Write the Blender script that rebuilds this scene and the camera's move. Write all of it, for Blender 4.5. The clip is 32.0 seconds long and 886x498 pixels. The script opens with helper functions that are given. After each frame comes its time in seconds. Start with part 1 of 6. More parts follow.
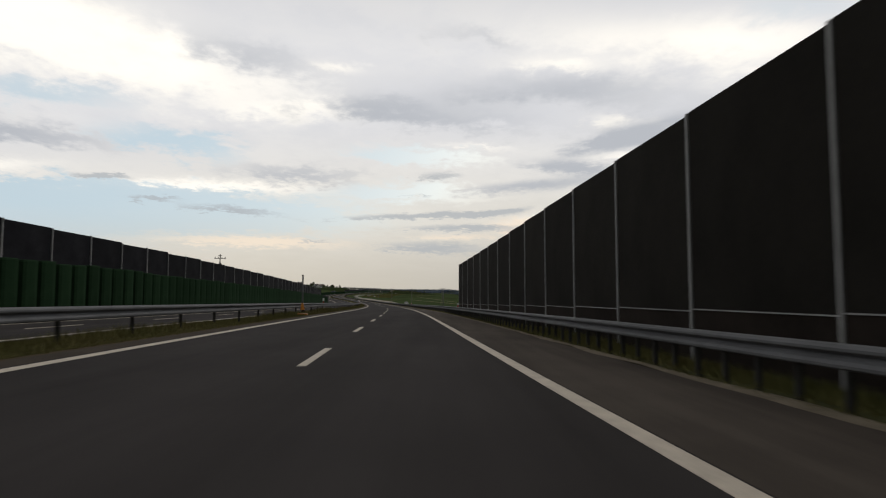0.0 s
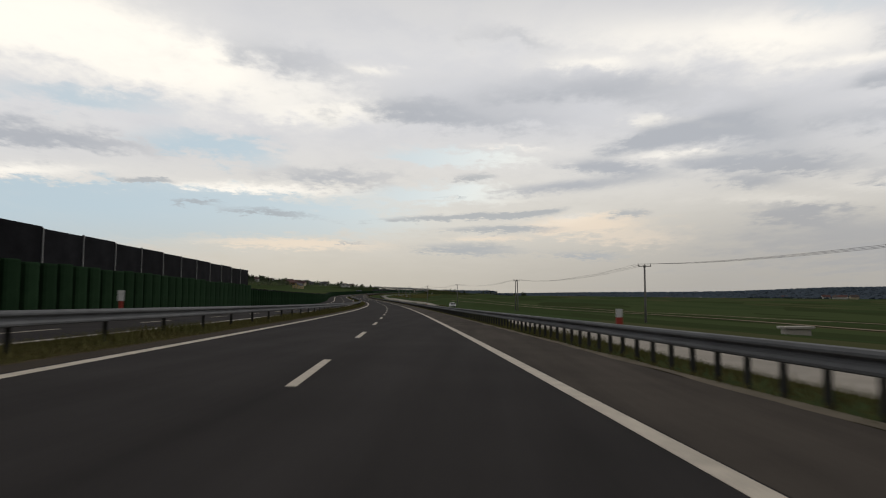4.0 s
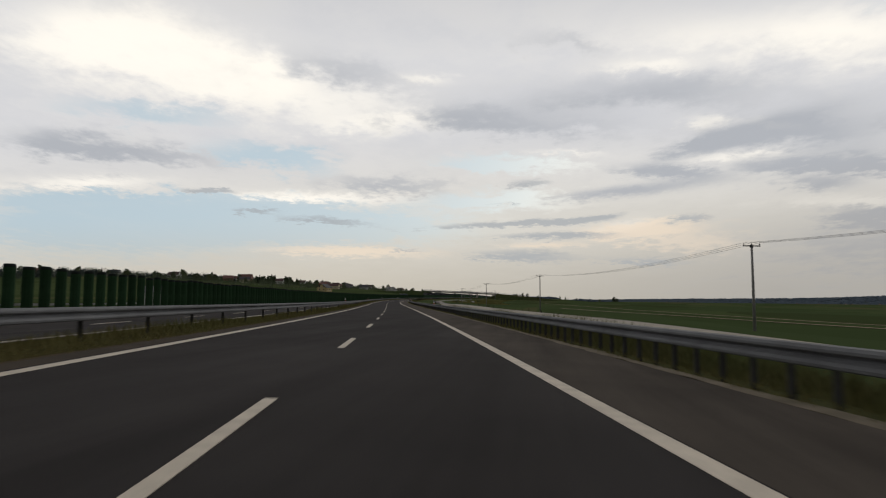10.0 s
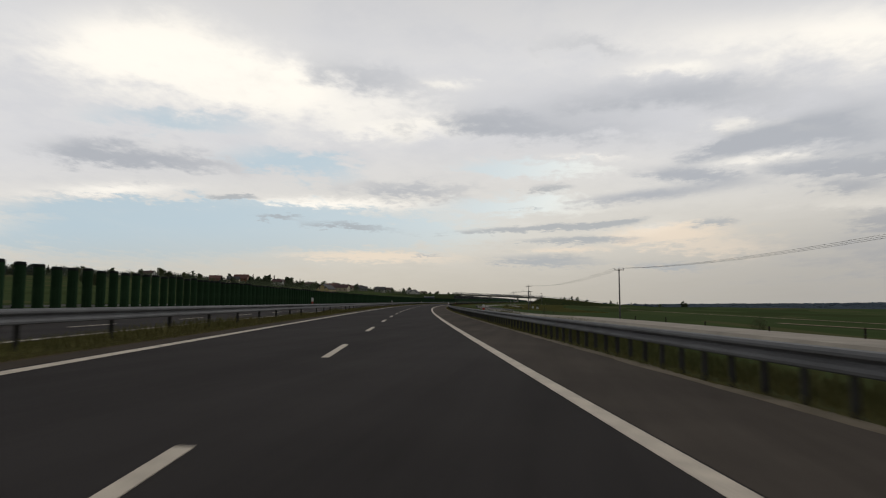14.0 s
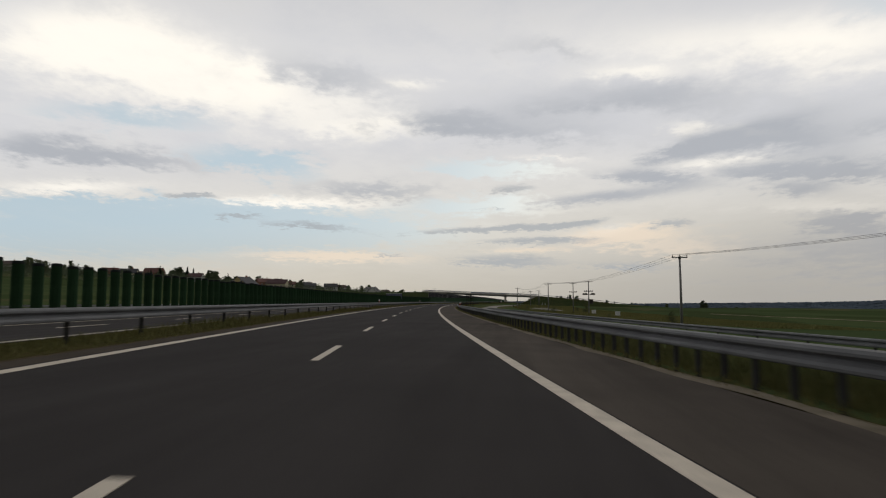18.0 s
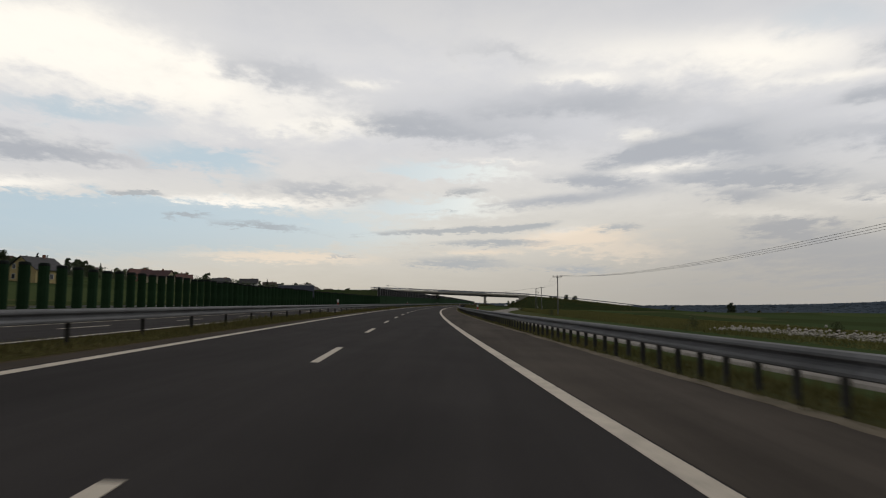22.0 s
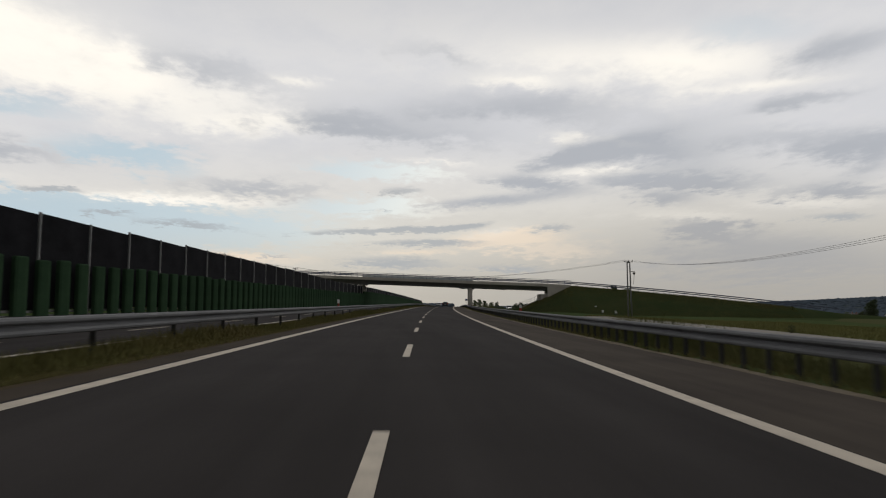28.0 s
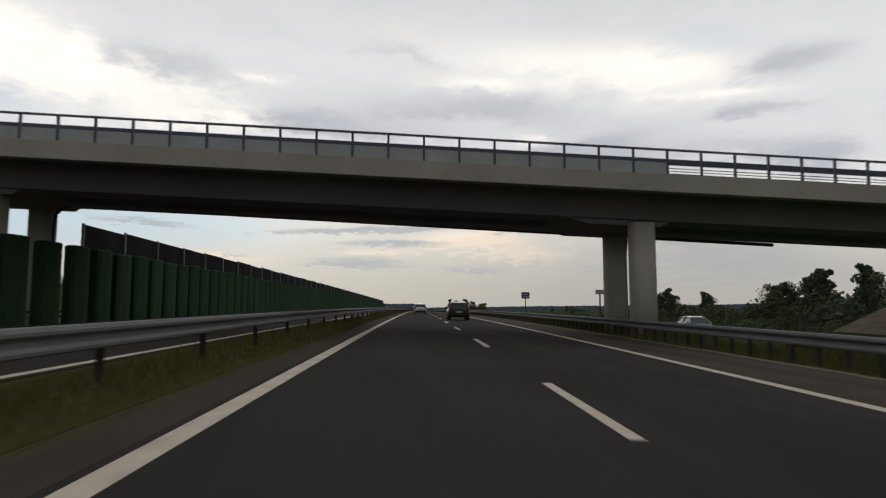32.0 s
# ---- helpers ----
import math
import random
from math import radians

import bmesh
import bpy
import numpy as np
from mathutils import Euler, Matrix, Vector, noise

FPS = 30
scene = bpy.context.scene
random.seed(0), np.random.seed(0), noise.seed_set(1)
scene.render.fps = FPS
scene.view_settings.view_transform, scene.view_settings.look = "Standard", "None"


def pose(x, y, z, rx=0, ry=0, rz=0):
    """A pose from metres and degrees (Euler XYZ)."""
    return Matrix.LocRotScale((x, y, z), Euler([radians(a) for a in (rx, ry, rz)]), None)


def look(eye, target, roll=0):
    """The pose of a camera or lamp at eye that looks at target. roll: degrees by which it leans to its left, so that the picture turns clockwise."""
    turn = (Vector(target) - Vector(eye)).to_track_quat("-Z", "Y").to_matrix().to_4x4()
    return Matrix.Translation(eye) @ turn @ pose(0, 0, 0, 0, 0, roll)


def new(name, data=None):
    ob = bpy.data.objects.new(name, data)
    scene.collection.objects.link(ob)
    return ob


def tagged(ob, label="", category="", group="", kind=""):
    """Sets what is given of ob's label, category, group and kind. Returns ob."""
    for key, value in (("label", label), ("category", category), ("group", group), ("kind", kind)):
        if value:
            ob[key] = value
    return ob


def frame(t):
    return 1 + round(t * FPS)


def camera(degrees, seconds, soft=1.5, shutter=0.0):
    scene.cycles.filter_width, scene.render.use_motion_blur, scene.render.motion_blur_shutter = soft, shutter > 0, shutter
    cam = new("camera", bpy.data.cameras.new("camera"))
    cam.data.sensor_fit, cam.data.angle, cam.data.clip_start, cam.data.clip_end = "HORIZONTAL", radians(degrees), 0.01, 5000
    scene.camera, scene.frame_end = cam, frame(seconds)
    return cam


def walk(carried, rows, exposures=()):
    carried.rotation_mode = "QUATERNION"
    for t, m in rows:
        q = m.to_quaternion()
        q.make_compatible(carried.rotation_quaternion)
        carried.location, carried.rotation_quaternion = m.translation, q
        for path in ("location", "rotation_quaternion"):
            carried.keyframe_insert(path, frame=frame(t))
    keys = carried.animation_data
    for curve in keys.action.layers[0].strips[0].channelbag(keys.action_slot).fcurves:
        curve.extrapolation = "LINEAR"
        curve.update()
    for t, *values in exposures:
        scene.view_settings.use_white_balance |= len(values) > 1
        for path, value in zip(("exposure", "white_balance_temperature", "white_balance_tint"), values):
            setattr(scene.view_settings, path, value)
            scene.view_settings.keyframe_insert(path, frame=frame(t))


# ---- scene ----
from numpy.polynomial import chebyshev

cam = camera(69.28, 32.0, soft=1.15, shutter=0.14)


def aim(x, y, z, yaw, pitch, roll):
    """The camera at x, y, z, turned right by yaw, up by pitch and leaning by roll, in degrees."""
    return pose(x, y, z, 0, 0, -yaw) @ pose(0, 0, 0, 90 + pitch) @ pose(0, 0, 0, 0, 0, roll)


# seconds, x, y, z, yaw, pitch, roll
PATH = [
    (0.0, 0.144, 0.008, -0.077, 0.935, 4.143, 0.06),
    (0.5, -0.788, 18.196, -0.219, 0.67, 4.082, 0.13),
    (1.0, -1.611, 36.414, -0.39, 0.309, 4.127, 0.099),
    (1.5, -2.477, 54.651, -0.581, -0.165, 4.173, 0.062),
    (2.0, -3.47, 72.902, -0.784, -0.503, 3.784, 0.145),
    (2.5, -4.629, 91.165, -0.994, -0.958, 4.141, 0.15),
    (3.0, -5.96, 109.44, -1.204, -1.403, 4.188, 0.09),
    (3.5, -7.454, 127.724, -1.409, -1.834, 4.261, 0.138),
    (4.0, -9.095, 146.017, -1.607, -2.235, 4.259, 0.119),
    (4.5, -10.871, 164.317, -1.792, -2.635, 4.257, 0.1),
    (5.0, -12.766, 182.618, -1.962, -3.036, 4.255, 0.082),
    (5.5, -14.772, 200.924, -2.116, -3.436, 4.252, 0.063),
    (6.0, -16.887, 219.234, -2.25, -3.787, 4.457, 0.16),
    (6.5, -19.112, 237.546, -2.365, -4.117, 4.294, 0.234),
    (7.0, -21.454, 255.859, -2.458, -4.603, 4.329, 0.174),
    (7.5, -23.921, 274.17, -2.53, -5.03, 4.596, 0.172),
    (8.0, -26.525, 292.479, -2.581, -5.424, 4.5, 0.149),
    (8.5, -29.269, 310.765, -2.61, -5.894, 4.734, 0.234),
    (9.0, -32.152, 329.006, -2.618, -6.193, 4.709, 0.154),
    (9.5, -35.172, 347.2, -2.606, -6.65, 4.542, 0.279),
    (10.0, -38.332, 365.348, -2.575, -7.055, 4.87, 0.189),
    (10.5, -41.632, 383.447, -2.525, -7.413, 5.027, 0.23),
    (11.0, -45.061, 401.498, -2.458, -7.731, 4.946, 0.48),
    (11.5, -48.603, 419.503, -2.374, -8.269, 5.098, 0.191),
    (12.0, -52.24, 437.465, -2.276, -8.475, 5.1, 0.274),
    (12.5, -55.946, 455.386, -2.163, -8.832, 5.195, 0.086),
    (13.0, -59.696, 473.269, -2.038, -9.007, 5.422, 0.311),
    (13.5, -63.461, 491.119, -1.901, -9.122, 5.355, 0.228),
    (14.0, -67.217, 508.941, -1.754, -9.019, 5.305, 0.199),
    (14.5, -70.936, 526.741, -1.597, -8.845, 5.302, 0.265),
    (15.0, -74.59, 544.525, -1.432, -8.483, 5.27, 0.197),
    (15.5, -78.15, 562.299, -1.26, -8.121, 5.239, 0.13),
    (16.0, -81.593, 580.066, -1.082, -7.759, 5.207, 0.062),
    (16.5, -84.9, 597.837, -0.899, -7.397, 5.175, -0.005),
    (17.0, -88.057, 615.623, -0.712, -6.83, 5.272, -0.044),
    (17.5, -91.05, 633.425, -0.521, -6.283, 5.063, -0.031),
    (18.0, -93.869, 651.241, -0.327, -5.661, 5.321, 0.014),
    (18.5, -96.51, 669.072, -0.13, -5.124, 5.414, -0.038),
    (19.0, -98.978, 686.916, 0.068, -4.575, 5.506, 0.021),
    (19.5, -101.279, 704.768, 0.268, -3.991, 5.249, -0.171),
    (20.0, -103.409, 722.629, 0.469, -3.365, 5.542, 0.002),
    (20.5, -105.292, 740.503, 0.67, -2.859, 5.436, 0.132),
    (21.0, -107.002, 758.39, 0.871, -2.5, 5.367, 0.167),
    (21.5, -108.562, 776.288, 1.072, -2.065, 5.295, 0.093),
    (22.0, -109.997, 794.196, 1.273, -1.487, 5.473, 0.113),
    (22.5, -111.327, 812.111, 1.474, -0.985, 5.578, 0.104),
    (23.0, -112.515, 830.031, 1.674, -0.421, 5.439, 0.117),
    (23.5, -113.549, 847.957, 1.873, 0.255, 5.409, 0.232),
    (24.0, -114.337, 865.886, 2.072, 0.79, 5.312, 0.029),
    (24.5, -114.959, 883.801, 2.27, 1.16, 5.454, -0.11),
    (25.0, -115.452, 901.68, 2.469, 1.681, 5.449, 0.195),
    (25.5, -115.849, 919.524, 2.67, 2.102, 5.263, 0.01),
    (26.0, -116.11, 937.332, 2.873, 2.566, 5.29, -0.046),
    (26.5, -116.192, 955.103, 3.075, 3.03, 5.317, -0.102),
    (27.0, -116.022, 972.835, 3.278, 3.494, 5.344, -0.157),
    (27.5, -115.689, 990.526, 3.481, 3.958, 5.372, -0.213),
    (28.0, -115.204, 1008.174, 3.687, 4.42, 5.464, -0.311),
    (28.5, -114.690, 1025.788, 3.897, 4.681, 5.464, -0.358),
    (29.0, -114.114, 1043.372, 4.11, 5.175, 5.484, -0.071),
    (29.5, -113.437, 1060.927, 4.327, 5.595, 5.428, -0.029),
    (30.0, -112.612, 1078.45, 4.546, 6.008, 5.514, 0.13),
    (30.5, -111.617, 1095.939, 4.768, 6.446, 5.541, 0.353),
    (31.0, -110.536, 1113.396, 4.996, 6.887, 5.494, 0.329),
    (31.5, -109.312, 1130.819, 5.229, 7.298, 5.487, 0.381),
    (32.0, -107.90, 1148.197, 5.467, 7.639, 5.527, -0.043),
]
walk(cam, [(r[0], aim(*r[1:])) for r in PATH],
     exposures=[(0.0, 0.10), (1.0, 0.06), (2.2, 0.02), (6.0, -0.03), (27.0, -0.03), (29.0, 0.0), (31.0, 0.08), (32.0, 0.10)])

# ---- world and sun ----
world = bpy.data.worlds.new("evening_sky")
scene.world = world
world.use_nodes = True
wt = world.node_tree
wt.nodes.clear()


def wn(kind, **kw):
    n = wt.nodes.new(kind)
    for key, v in kw.items():
        if key == "op":
            n.operation = v
        elif key == "inputs":
            for i, val in v.items():
                if hasattr(val, "is_output"):
                    wt.links.new(val, n.inputs[i])
                else:
                    n.inputs[i].default_value = val
    return n


def wmath(op, a, b=None, c=None, clamp=False):
    n = wn("ShaderNodeMath", op=op, inputs={i: v for i, v in enumerate((a, b, c)) if v is not None})
    n.use_clamp = clamp
    return n.outputs[0]


def wmix(fac, a, b):
    n = wt.nodes.new("ShaderNodeMix")
    n.data_type = "RGBA"
    for i, v in ((0, fac), (6, a), (7, b)):
        if hasattr(v, "is_output"):
            wt.links.new(v, n.inputs[i])
        else:
            n.inputs[i].default_value = v if i == 0 else (*v, 1)
    return n.outputs[2]


coord = wn("ShaderNodeTexCoord").outputs["Generated"]
sep = wn("ShaderNodeSeparateXYZ", inputs={0: coord})
ahead = wmath("MAXIMUM", wmath("ABSOLUTE", sep.outputs[1]), 0.12)
su = wmath("DIVIDE", sep.outputs[0], ahead)      # sideways over forward
sw = wmath("DIVIDE", sep.outputs[2], ahead)      # up over forward


# where the sight line meets a level layer of cloud, which draws clouds out into streaks towards the horizon
over = wmath("ADD", sw, 0.16)
layer = wn("ShaderNodeCombineXYZ", inputs={0: wmath("DIVIDE", su, over), 1: wmath("DIVIDE", 1.0, over)}).outputs[0]


def cloud_noise(scale, detail, rough, offset, tilt=0.0):
    m = wn("ShaderNodeMapping", inputs={0: layer})
    m.inputs["Location"].default_value = (offset, offset * 0.37, 0.2 * offset)
    m.inputs["Rotation"].default_value = (0, 0, tilt)
    n = wn("ShaderNodeTexNoise", inputs={0: m.outputs[0]})
    n.inputs["Scale"].default_value = scale
    n.inputs["Detail"].default_value = detail
    n.inputs["Roughness"].default_value = rough
    n.inputs["Distortion"].default_value = 0.25
    return n.outputs[0]


broad = cloud_noise(1.3, 5, 0.5, 8.7, 0.25)
fine = cloud_noise(3.4, 8, 0.56, 3.1, 0.2)
wisp = cloud_noise(9.0, 8, 0.6, 1.7, 0.12)
shred = cloud_noise(26.0, 6, 0.6, 5.3, 0.1)


def torn(v, a, b, c):
    """The edges of each bank are torn by moving the point where it is looked up."""
    for node, gain in ((fine, a), (wisp, b), (shred, c)):
        v = wmath("MULTIPLY_ADD", wmath("SUBTRACT", node, 0.5), gain, v)
    return v


du, dw = torn(su, 0.22, 0.10, 0.03), torn(sw, 0.04, 0.05, 0.016)
du_s, dw_s = torn(su, 0.10, 0.10, 0.05), torn(sw, 0.010, 0.018, 0.014)


def bank(u0, w0, a, b, slope=0.0):
    """A soft bank of cloud round (u0, w0), a wide and b high, 1 in its middle."""
    cu, cw = (du_s, dw_s) if b < 0.0125 else (du, dw)
    p = wmath("DIVIDE", wmath("SUBTRACT", cu, u0), a)
    base = wmath("MULTIPLY_ADD", wmath("SUBTRACT", cu, u0), -slope, wmath("SUBTRACT", cw, w0))
    r = wmath("DIVIDE", base, b)
    e = wmath("ADD", wmath("MULTIPLY", p, p), wmath("MULTIPLY", r, r))
    return wmath("POWER", 2.718, wmath("MULTIPLY", e, -1.0))


def total(items):
    out = None
    for weight, node in items:
        term = wmath("MULTIPLY", node, weight)
        out = term if out is None else wmath("ADD", out, term)
    return out


sky = wt.nodes.new("ShaderNodeTexSky")
sky.sky_type = "NISHITA"
sky.sun_disc = False
sky.sun_elevation = radians(14)
sky.sun_rotation = radians(12)
sky.air_density, sky.dust_density, sky.ozone_density = 1.0, 2.0, 1.5
clear = wn("ShaderNodeVectorMath", op="SCALE", inputs={0: sky.outputs[0]})
clear.inputs["Scale"].default_value = 0.05

grey_high = total([
    (1, bank(-0.770, 0.274, 0.131, 0.0270, -0.08)),
    (0.7, bank(-0.591, 0.245, 0.137, 0.0209, -0.11)),
    (0.55, bank(0.076, 0.322, 0.203, 0.0364, -0.00)),
    (0.7, bank(0.023, 0.278, 0.169, 0.0227, -0.07)),
    (0.5, bank(0.242, 0.332, 0.138, 0.0270, 0.06)),
    (0.6, bank(-0.270, 0.382, 0.103, 0.0330, -0.28)),
    (0.5, bank(0.077, 0.409, 0.080, 0.0166, -0.22)),
    (0.45, bank(0.453, 0.300, 0.166, 0.0352, -0.02)),
    (0.5, bank(-0.103, 0.299, 0.091, 0.0184, -0.02)),
    (0.9, bank(0.761, 0.442, 0.112, 0.0300, 0.27)),
    (0.85, bank(0.685, 0.348, 0.110, 0.0137, 0.17)),
    (0.7, bank(0.680, 0.278, 0.119, 0.0289, 0.02)),
    (1, bank(0.799, 0.265, 0.081, 0.0437, 0.30))])
grey_low = total([
    (0.75, bank(-0.211, 0.188, 0.101, 0.0164, -0.13)),
    (1, bank(0.317, 0.250, 0.101, 0.0124, 0.29)),
    (0.9, bank(0.401, 0.257, 0.133, 0.0264, -0.02)),
    (1.1, bank(0.222, 0.200, 0.077, 0.0115, -0.07)),
    (1, bank(0.162, 0.173, 0.112, 0.0097, 0.09)),
    (1.15, bank(0.474, 0.206, 0.115, 0.0147, -0.01)),
    (1, bank(0.432, 0.180, 0.058, 0.0113, -0.01)),
    (1.1, bank(0.512, 0.128, 0.061, 0.0154, -0.06)),
    (1, bank(0.744, 0.193, 0.079, 0.0143, 0.01)),
    (0.8, bank(0.629, 0.082, 0.270, 0.0480, -0.00)),
    (0.5, bank(0.511, 0.219, 0.154, 0.0207, 0.01))])
bright_high = total([
    (1, bank(-0.628, 0.426, 0.228, 0.0586, -0.22)),
    (1, bank(-0.460, 0.373, 0.116, 0.0335, -0.12)),
    (0.6, bank(-0.750, 0.464, 0.152, 0.0594, -0.03)),
    (0.6, bank(0.372, 0.410, 0.254, 0.0451, -0.03)),
    (0.7, bank(0.208, 0.369, 0.061, 0.0127, -0.03)),
    (0.7, bank(-0.213, 0.292, 0.111, 0.0167, -0.02)),
    (0.7, bank(-0.158, 0.362, 0.037, 0.0093, -0.08)),
    (0.5, bank(-0.288, 0.326, 0.112, 0.0281, -0.02)),
    (0.5, bank(0.501, 0.410, 0.156, 0.0390, 0.03)),
    (0.5, bank(0.617, 0.374, 0.119, 0.0078, 0.12))])
bright_low = total([
    (0.9, bank(-0.359, 0.171, 0.159, 0.0092, -0.04)),
    (0.8, bank(-0.746, 0.204, 0.129, 0.0114, -0.01)),
    (0.9, bank(0.284, 0.276, 0.034, 0.0107, -0.02)),
    (0.8, bank(0.377, 0.271, 0.038, 0.0071, -0.12)),
    (0.9, bank(0.342, 0.222, 0.092, 0.0079, 0.01)),
    (0.8, bank(0.474, 0.220, 0.049, 0.0043, -0.02)),
    (0.5, bank(0.067, 0.235, 0.053, 0.0045, -0.07)),
    (0.5, bank(0.488, 0.152, 0.098, 0.0086, -0.01)),
    (0.5, bank(0.161, 0.120, 0.043, 0.0088, 0.20)),
    (0.5, bank(0.703, 0.173, 0.118, 0.0076, 0.01))])
thin = total([
    (1, bank(-0.516, 0.186, 0.058, 0.0056, -0.04)),
    (0.8, bank(-0.443, 0.151, 0.043, 0.0037, -0.07)),
    (0.8, bank(-0.312, 0.133, 0.083, 0.0064, -0.09)),
    (1, bank(-0.004, 0.125, 0.132, 0.0053, 0.03)),
    (0.8, bank(0.109, 0.131, 0.052, 0.0044, 0.15)),
    (0.9, bank(0.048, 0.105, 0.105, 0.0062, 0.01)),
    (0.8, bank(0.004, 0.074, 0.097, 0.0106, -0.03)),
    (0.7, bank(0.194, 0.064, 0.060, 0.0069, -0.05)),
    (0.7, bank(0.255, 0.130, 0.034, 0.0079, -0.01)),
    (0.7, bank(0.005, 0.187, 0.040, 0.0090, 0.04)),
    (0.6, bank(-0.022, 0.156, 0.020, 0.0027, -0.06)),
    (0.6, bank(-0.183, 0.085, 0.032, 0.0036, -0.06)),
    (0.8, bank(0.731, 0.150, 0.059, 0.0076, 0.03))])
gap = total([
    (0.35, bank(-0.671, 0.088, 0.410, 0.0420, -0.00)),
    (0.9, bank(-0.683, 0.127, 0.294, 0.0300, -0.01)),
    (1, bank(-0.705, 0.168, 0.237, 0.0208, -0.04)),
    (0.9, bank(-0.453, 0.147, 0.209, 0.0231, -0.04)),
    (0.7, bank(-0.247, 0.118, 0.183, 0.0227, -0.01)),
    (0.7, bank(-0.408, 0.239, 0.123, 0.0206, -0.16)),
    (0.7, bank(-0.022, 0.220, 0.116, 0.0145, -0.07)),
    (0.7, bank(-0.040, 0.161, 0.133, 0.0162, -0.01)),
    (0.5, bank(-0.633, 0.324, 0.178, 0.0241, -0.12)),
    (0.3, bank(0.602, 0.472, 0.149, 0.0397, 0.03))])
warm = total([
    (1, bank(-0.283, 0.083, 0.156, 0.0090, -0.03)),
    (1, bank(0.169, 0.113, 0.094, 0.0158, 0.10)),
    (0.6, bank(0.022, 0.091, 0.079, 0.0044, -0.00)),
    (0.6, bank(0.263, 0.093, 0.093, 0.0217, -0.00))])
grey = wmath("ADD", grey_high, grey_low)
bright = wmath("ADD", bright_high, bright_low)


def soft_step(lo, hi, v):
    n = wn("ShaderNodeMapRange", inputs={0: v, 1: lo, 2: hi})
    n.interpolation_type = "SMOOTHSTEP"
    return n.outputs[0]


def roughened(v, a, b, c, d):
    for node, gain in ((broad, a), (fine, b), (wisp, c), (shred, d)):
        v = wmath("MULTIPLY_ADD", wmath("SUBTRACT", node, 0.5), gain, v)
    return v


g3 = soft_step(0.0, 1.15, roughened(grey, 0.7, 0.8, 0.5, 0.15))
b3 = soft_step(-0.3, 1.2, roughened(bright, 0.7, 0.6, 0.35, 0.1))
t3 = soft_step(0.15, 0.85, roughened(thin, 0.0, 0.2, 0.6, 0.5))
veil = wmix(soft_step(0.30, 0.10, sw), (0.668, 0.672, 0.698), (0.695, 0.67, 0.615))
c0 = wmix(b3, veil, (1.06, 1.01, 0.92))
c1 = wmix(wmath("MULTIPLY", g3, 0.9), c0, (0.425, 0.447, 0.488))
holes = wmath("SUBTRACT", soft_step(0.05, 1.1, roughened(wmath("MULTIPLY", gap, 1.6), 0.15, 0.35, 0.2, 0.08)), wmath("ADD", wmath("MULTIPLY", b3, 0.25), wmath("MULTIPLY", g3, 0.3)), clamp=True)
tinted = wmix(0.8, clear.outputs[0], (0.57, 0.70, 0.785))
c2 = wmix(holes, c1, tinted)
low = soft_step(wmath("MULTIPLY_ADD", wmath("MULTIPLY", su, 2.0, clamp=True), 0.11, 0.150), -0.01, sw)
glow = wmix(wmath("MULTIPLY_ADD", su, 1.6, 0.4, clamp=True), (0.565, 0.515, 0.425), (0.385, 0.365, 0.335))
c3 = wmix(wmath("MULTIPLY", low, 0.88), c2, glow)
c3 = wmix(wmath("MULTIPLY", soft_step(0.1, 1.0, roughened(warm, 0.0, 0.3, 0.5, 0.2)), 0.65), c3, (0.93, 0.77, 0.60))
c3 = wmix(wmath("MULTIPLY", t3, 0.8), c3, (0.405, 0.43, 0.455))
c4 = wmix(wmath("MULTIPLY", g3, wmath("MULTIPLY", low, 0.6)), c3, (0.40, 0.405, 0.42))

# the sky dims towards the zenith and away from the low sun
height_ = wmath("MULTIPLY_ADD", sep.outputs[2], -1.6, 1.58, clamp=True)
behind = wmath("MULTIPLY_ADD", sep.outputs[1], 0.9, 0.78, clamp=True)
dim = wmath("MULTIPLY_ADD", wmath("MULTIPLY", height_, behind), 0.66, 0.34)
lit = wn("ShaderNodeVectorMath", op="SCALE", inputs={0: c4})
wt.links.new(dim, lit.inputs["Scale"])
back = wn("ShaderNodeBackground", inputs={0: lit.outputs[0], 1: 1.0})
wt.links.new(back.outputs[0], wn("ShaderNodeOutputWorld").inputs[0])

sun = new("sun", bpy.data.lights.new("sun", "SUN"))
sun.data.energy, sun.data.angle, sun.data.color = 0.5, radians(25), (1.0, 0.95, 0.88)
sun.matrix_world = look((0, 0, 0), (-0.25, -1.0, -0.9))

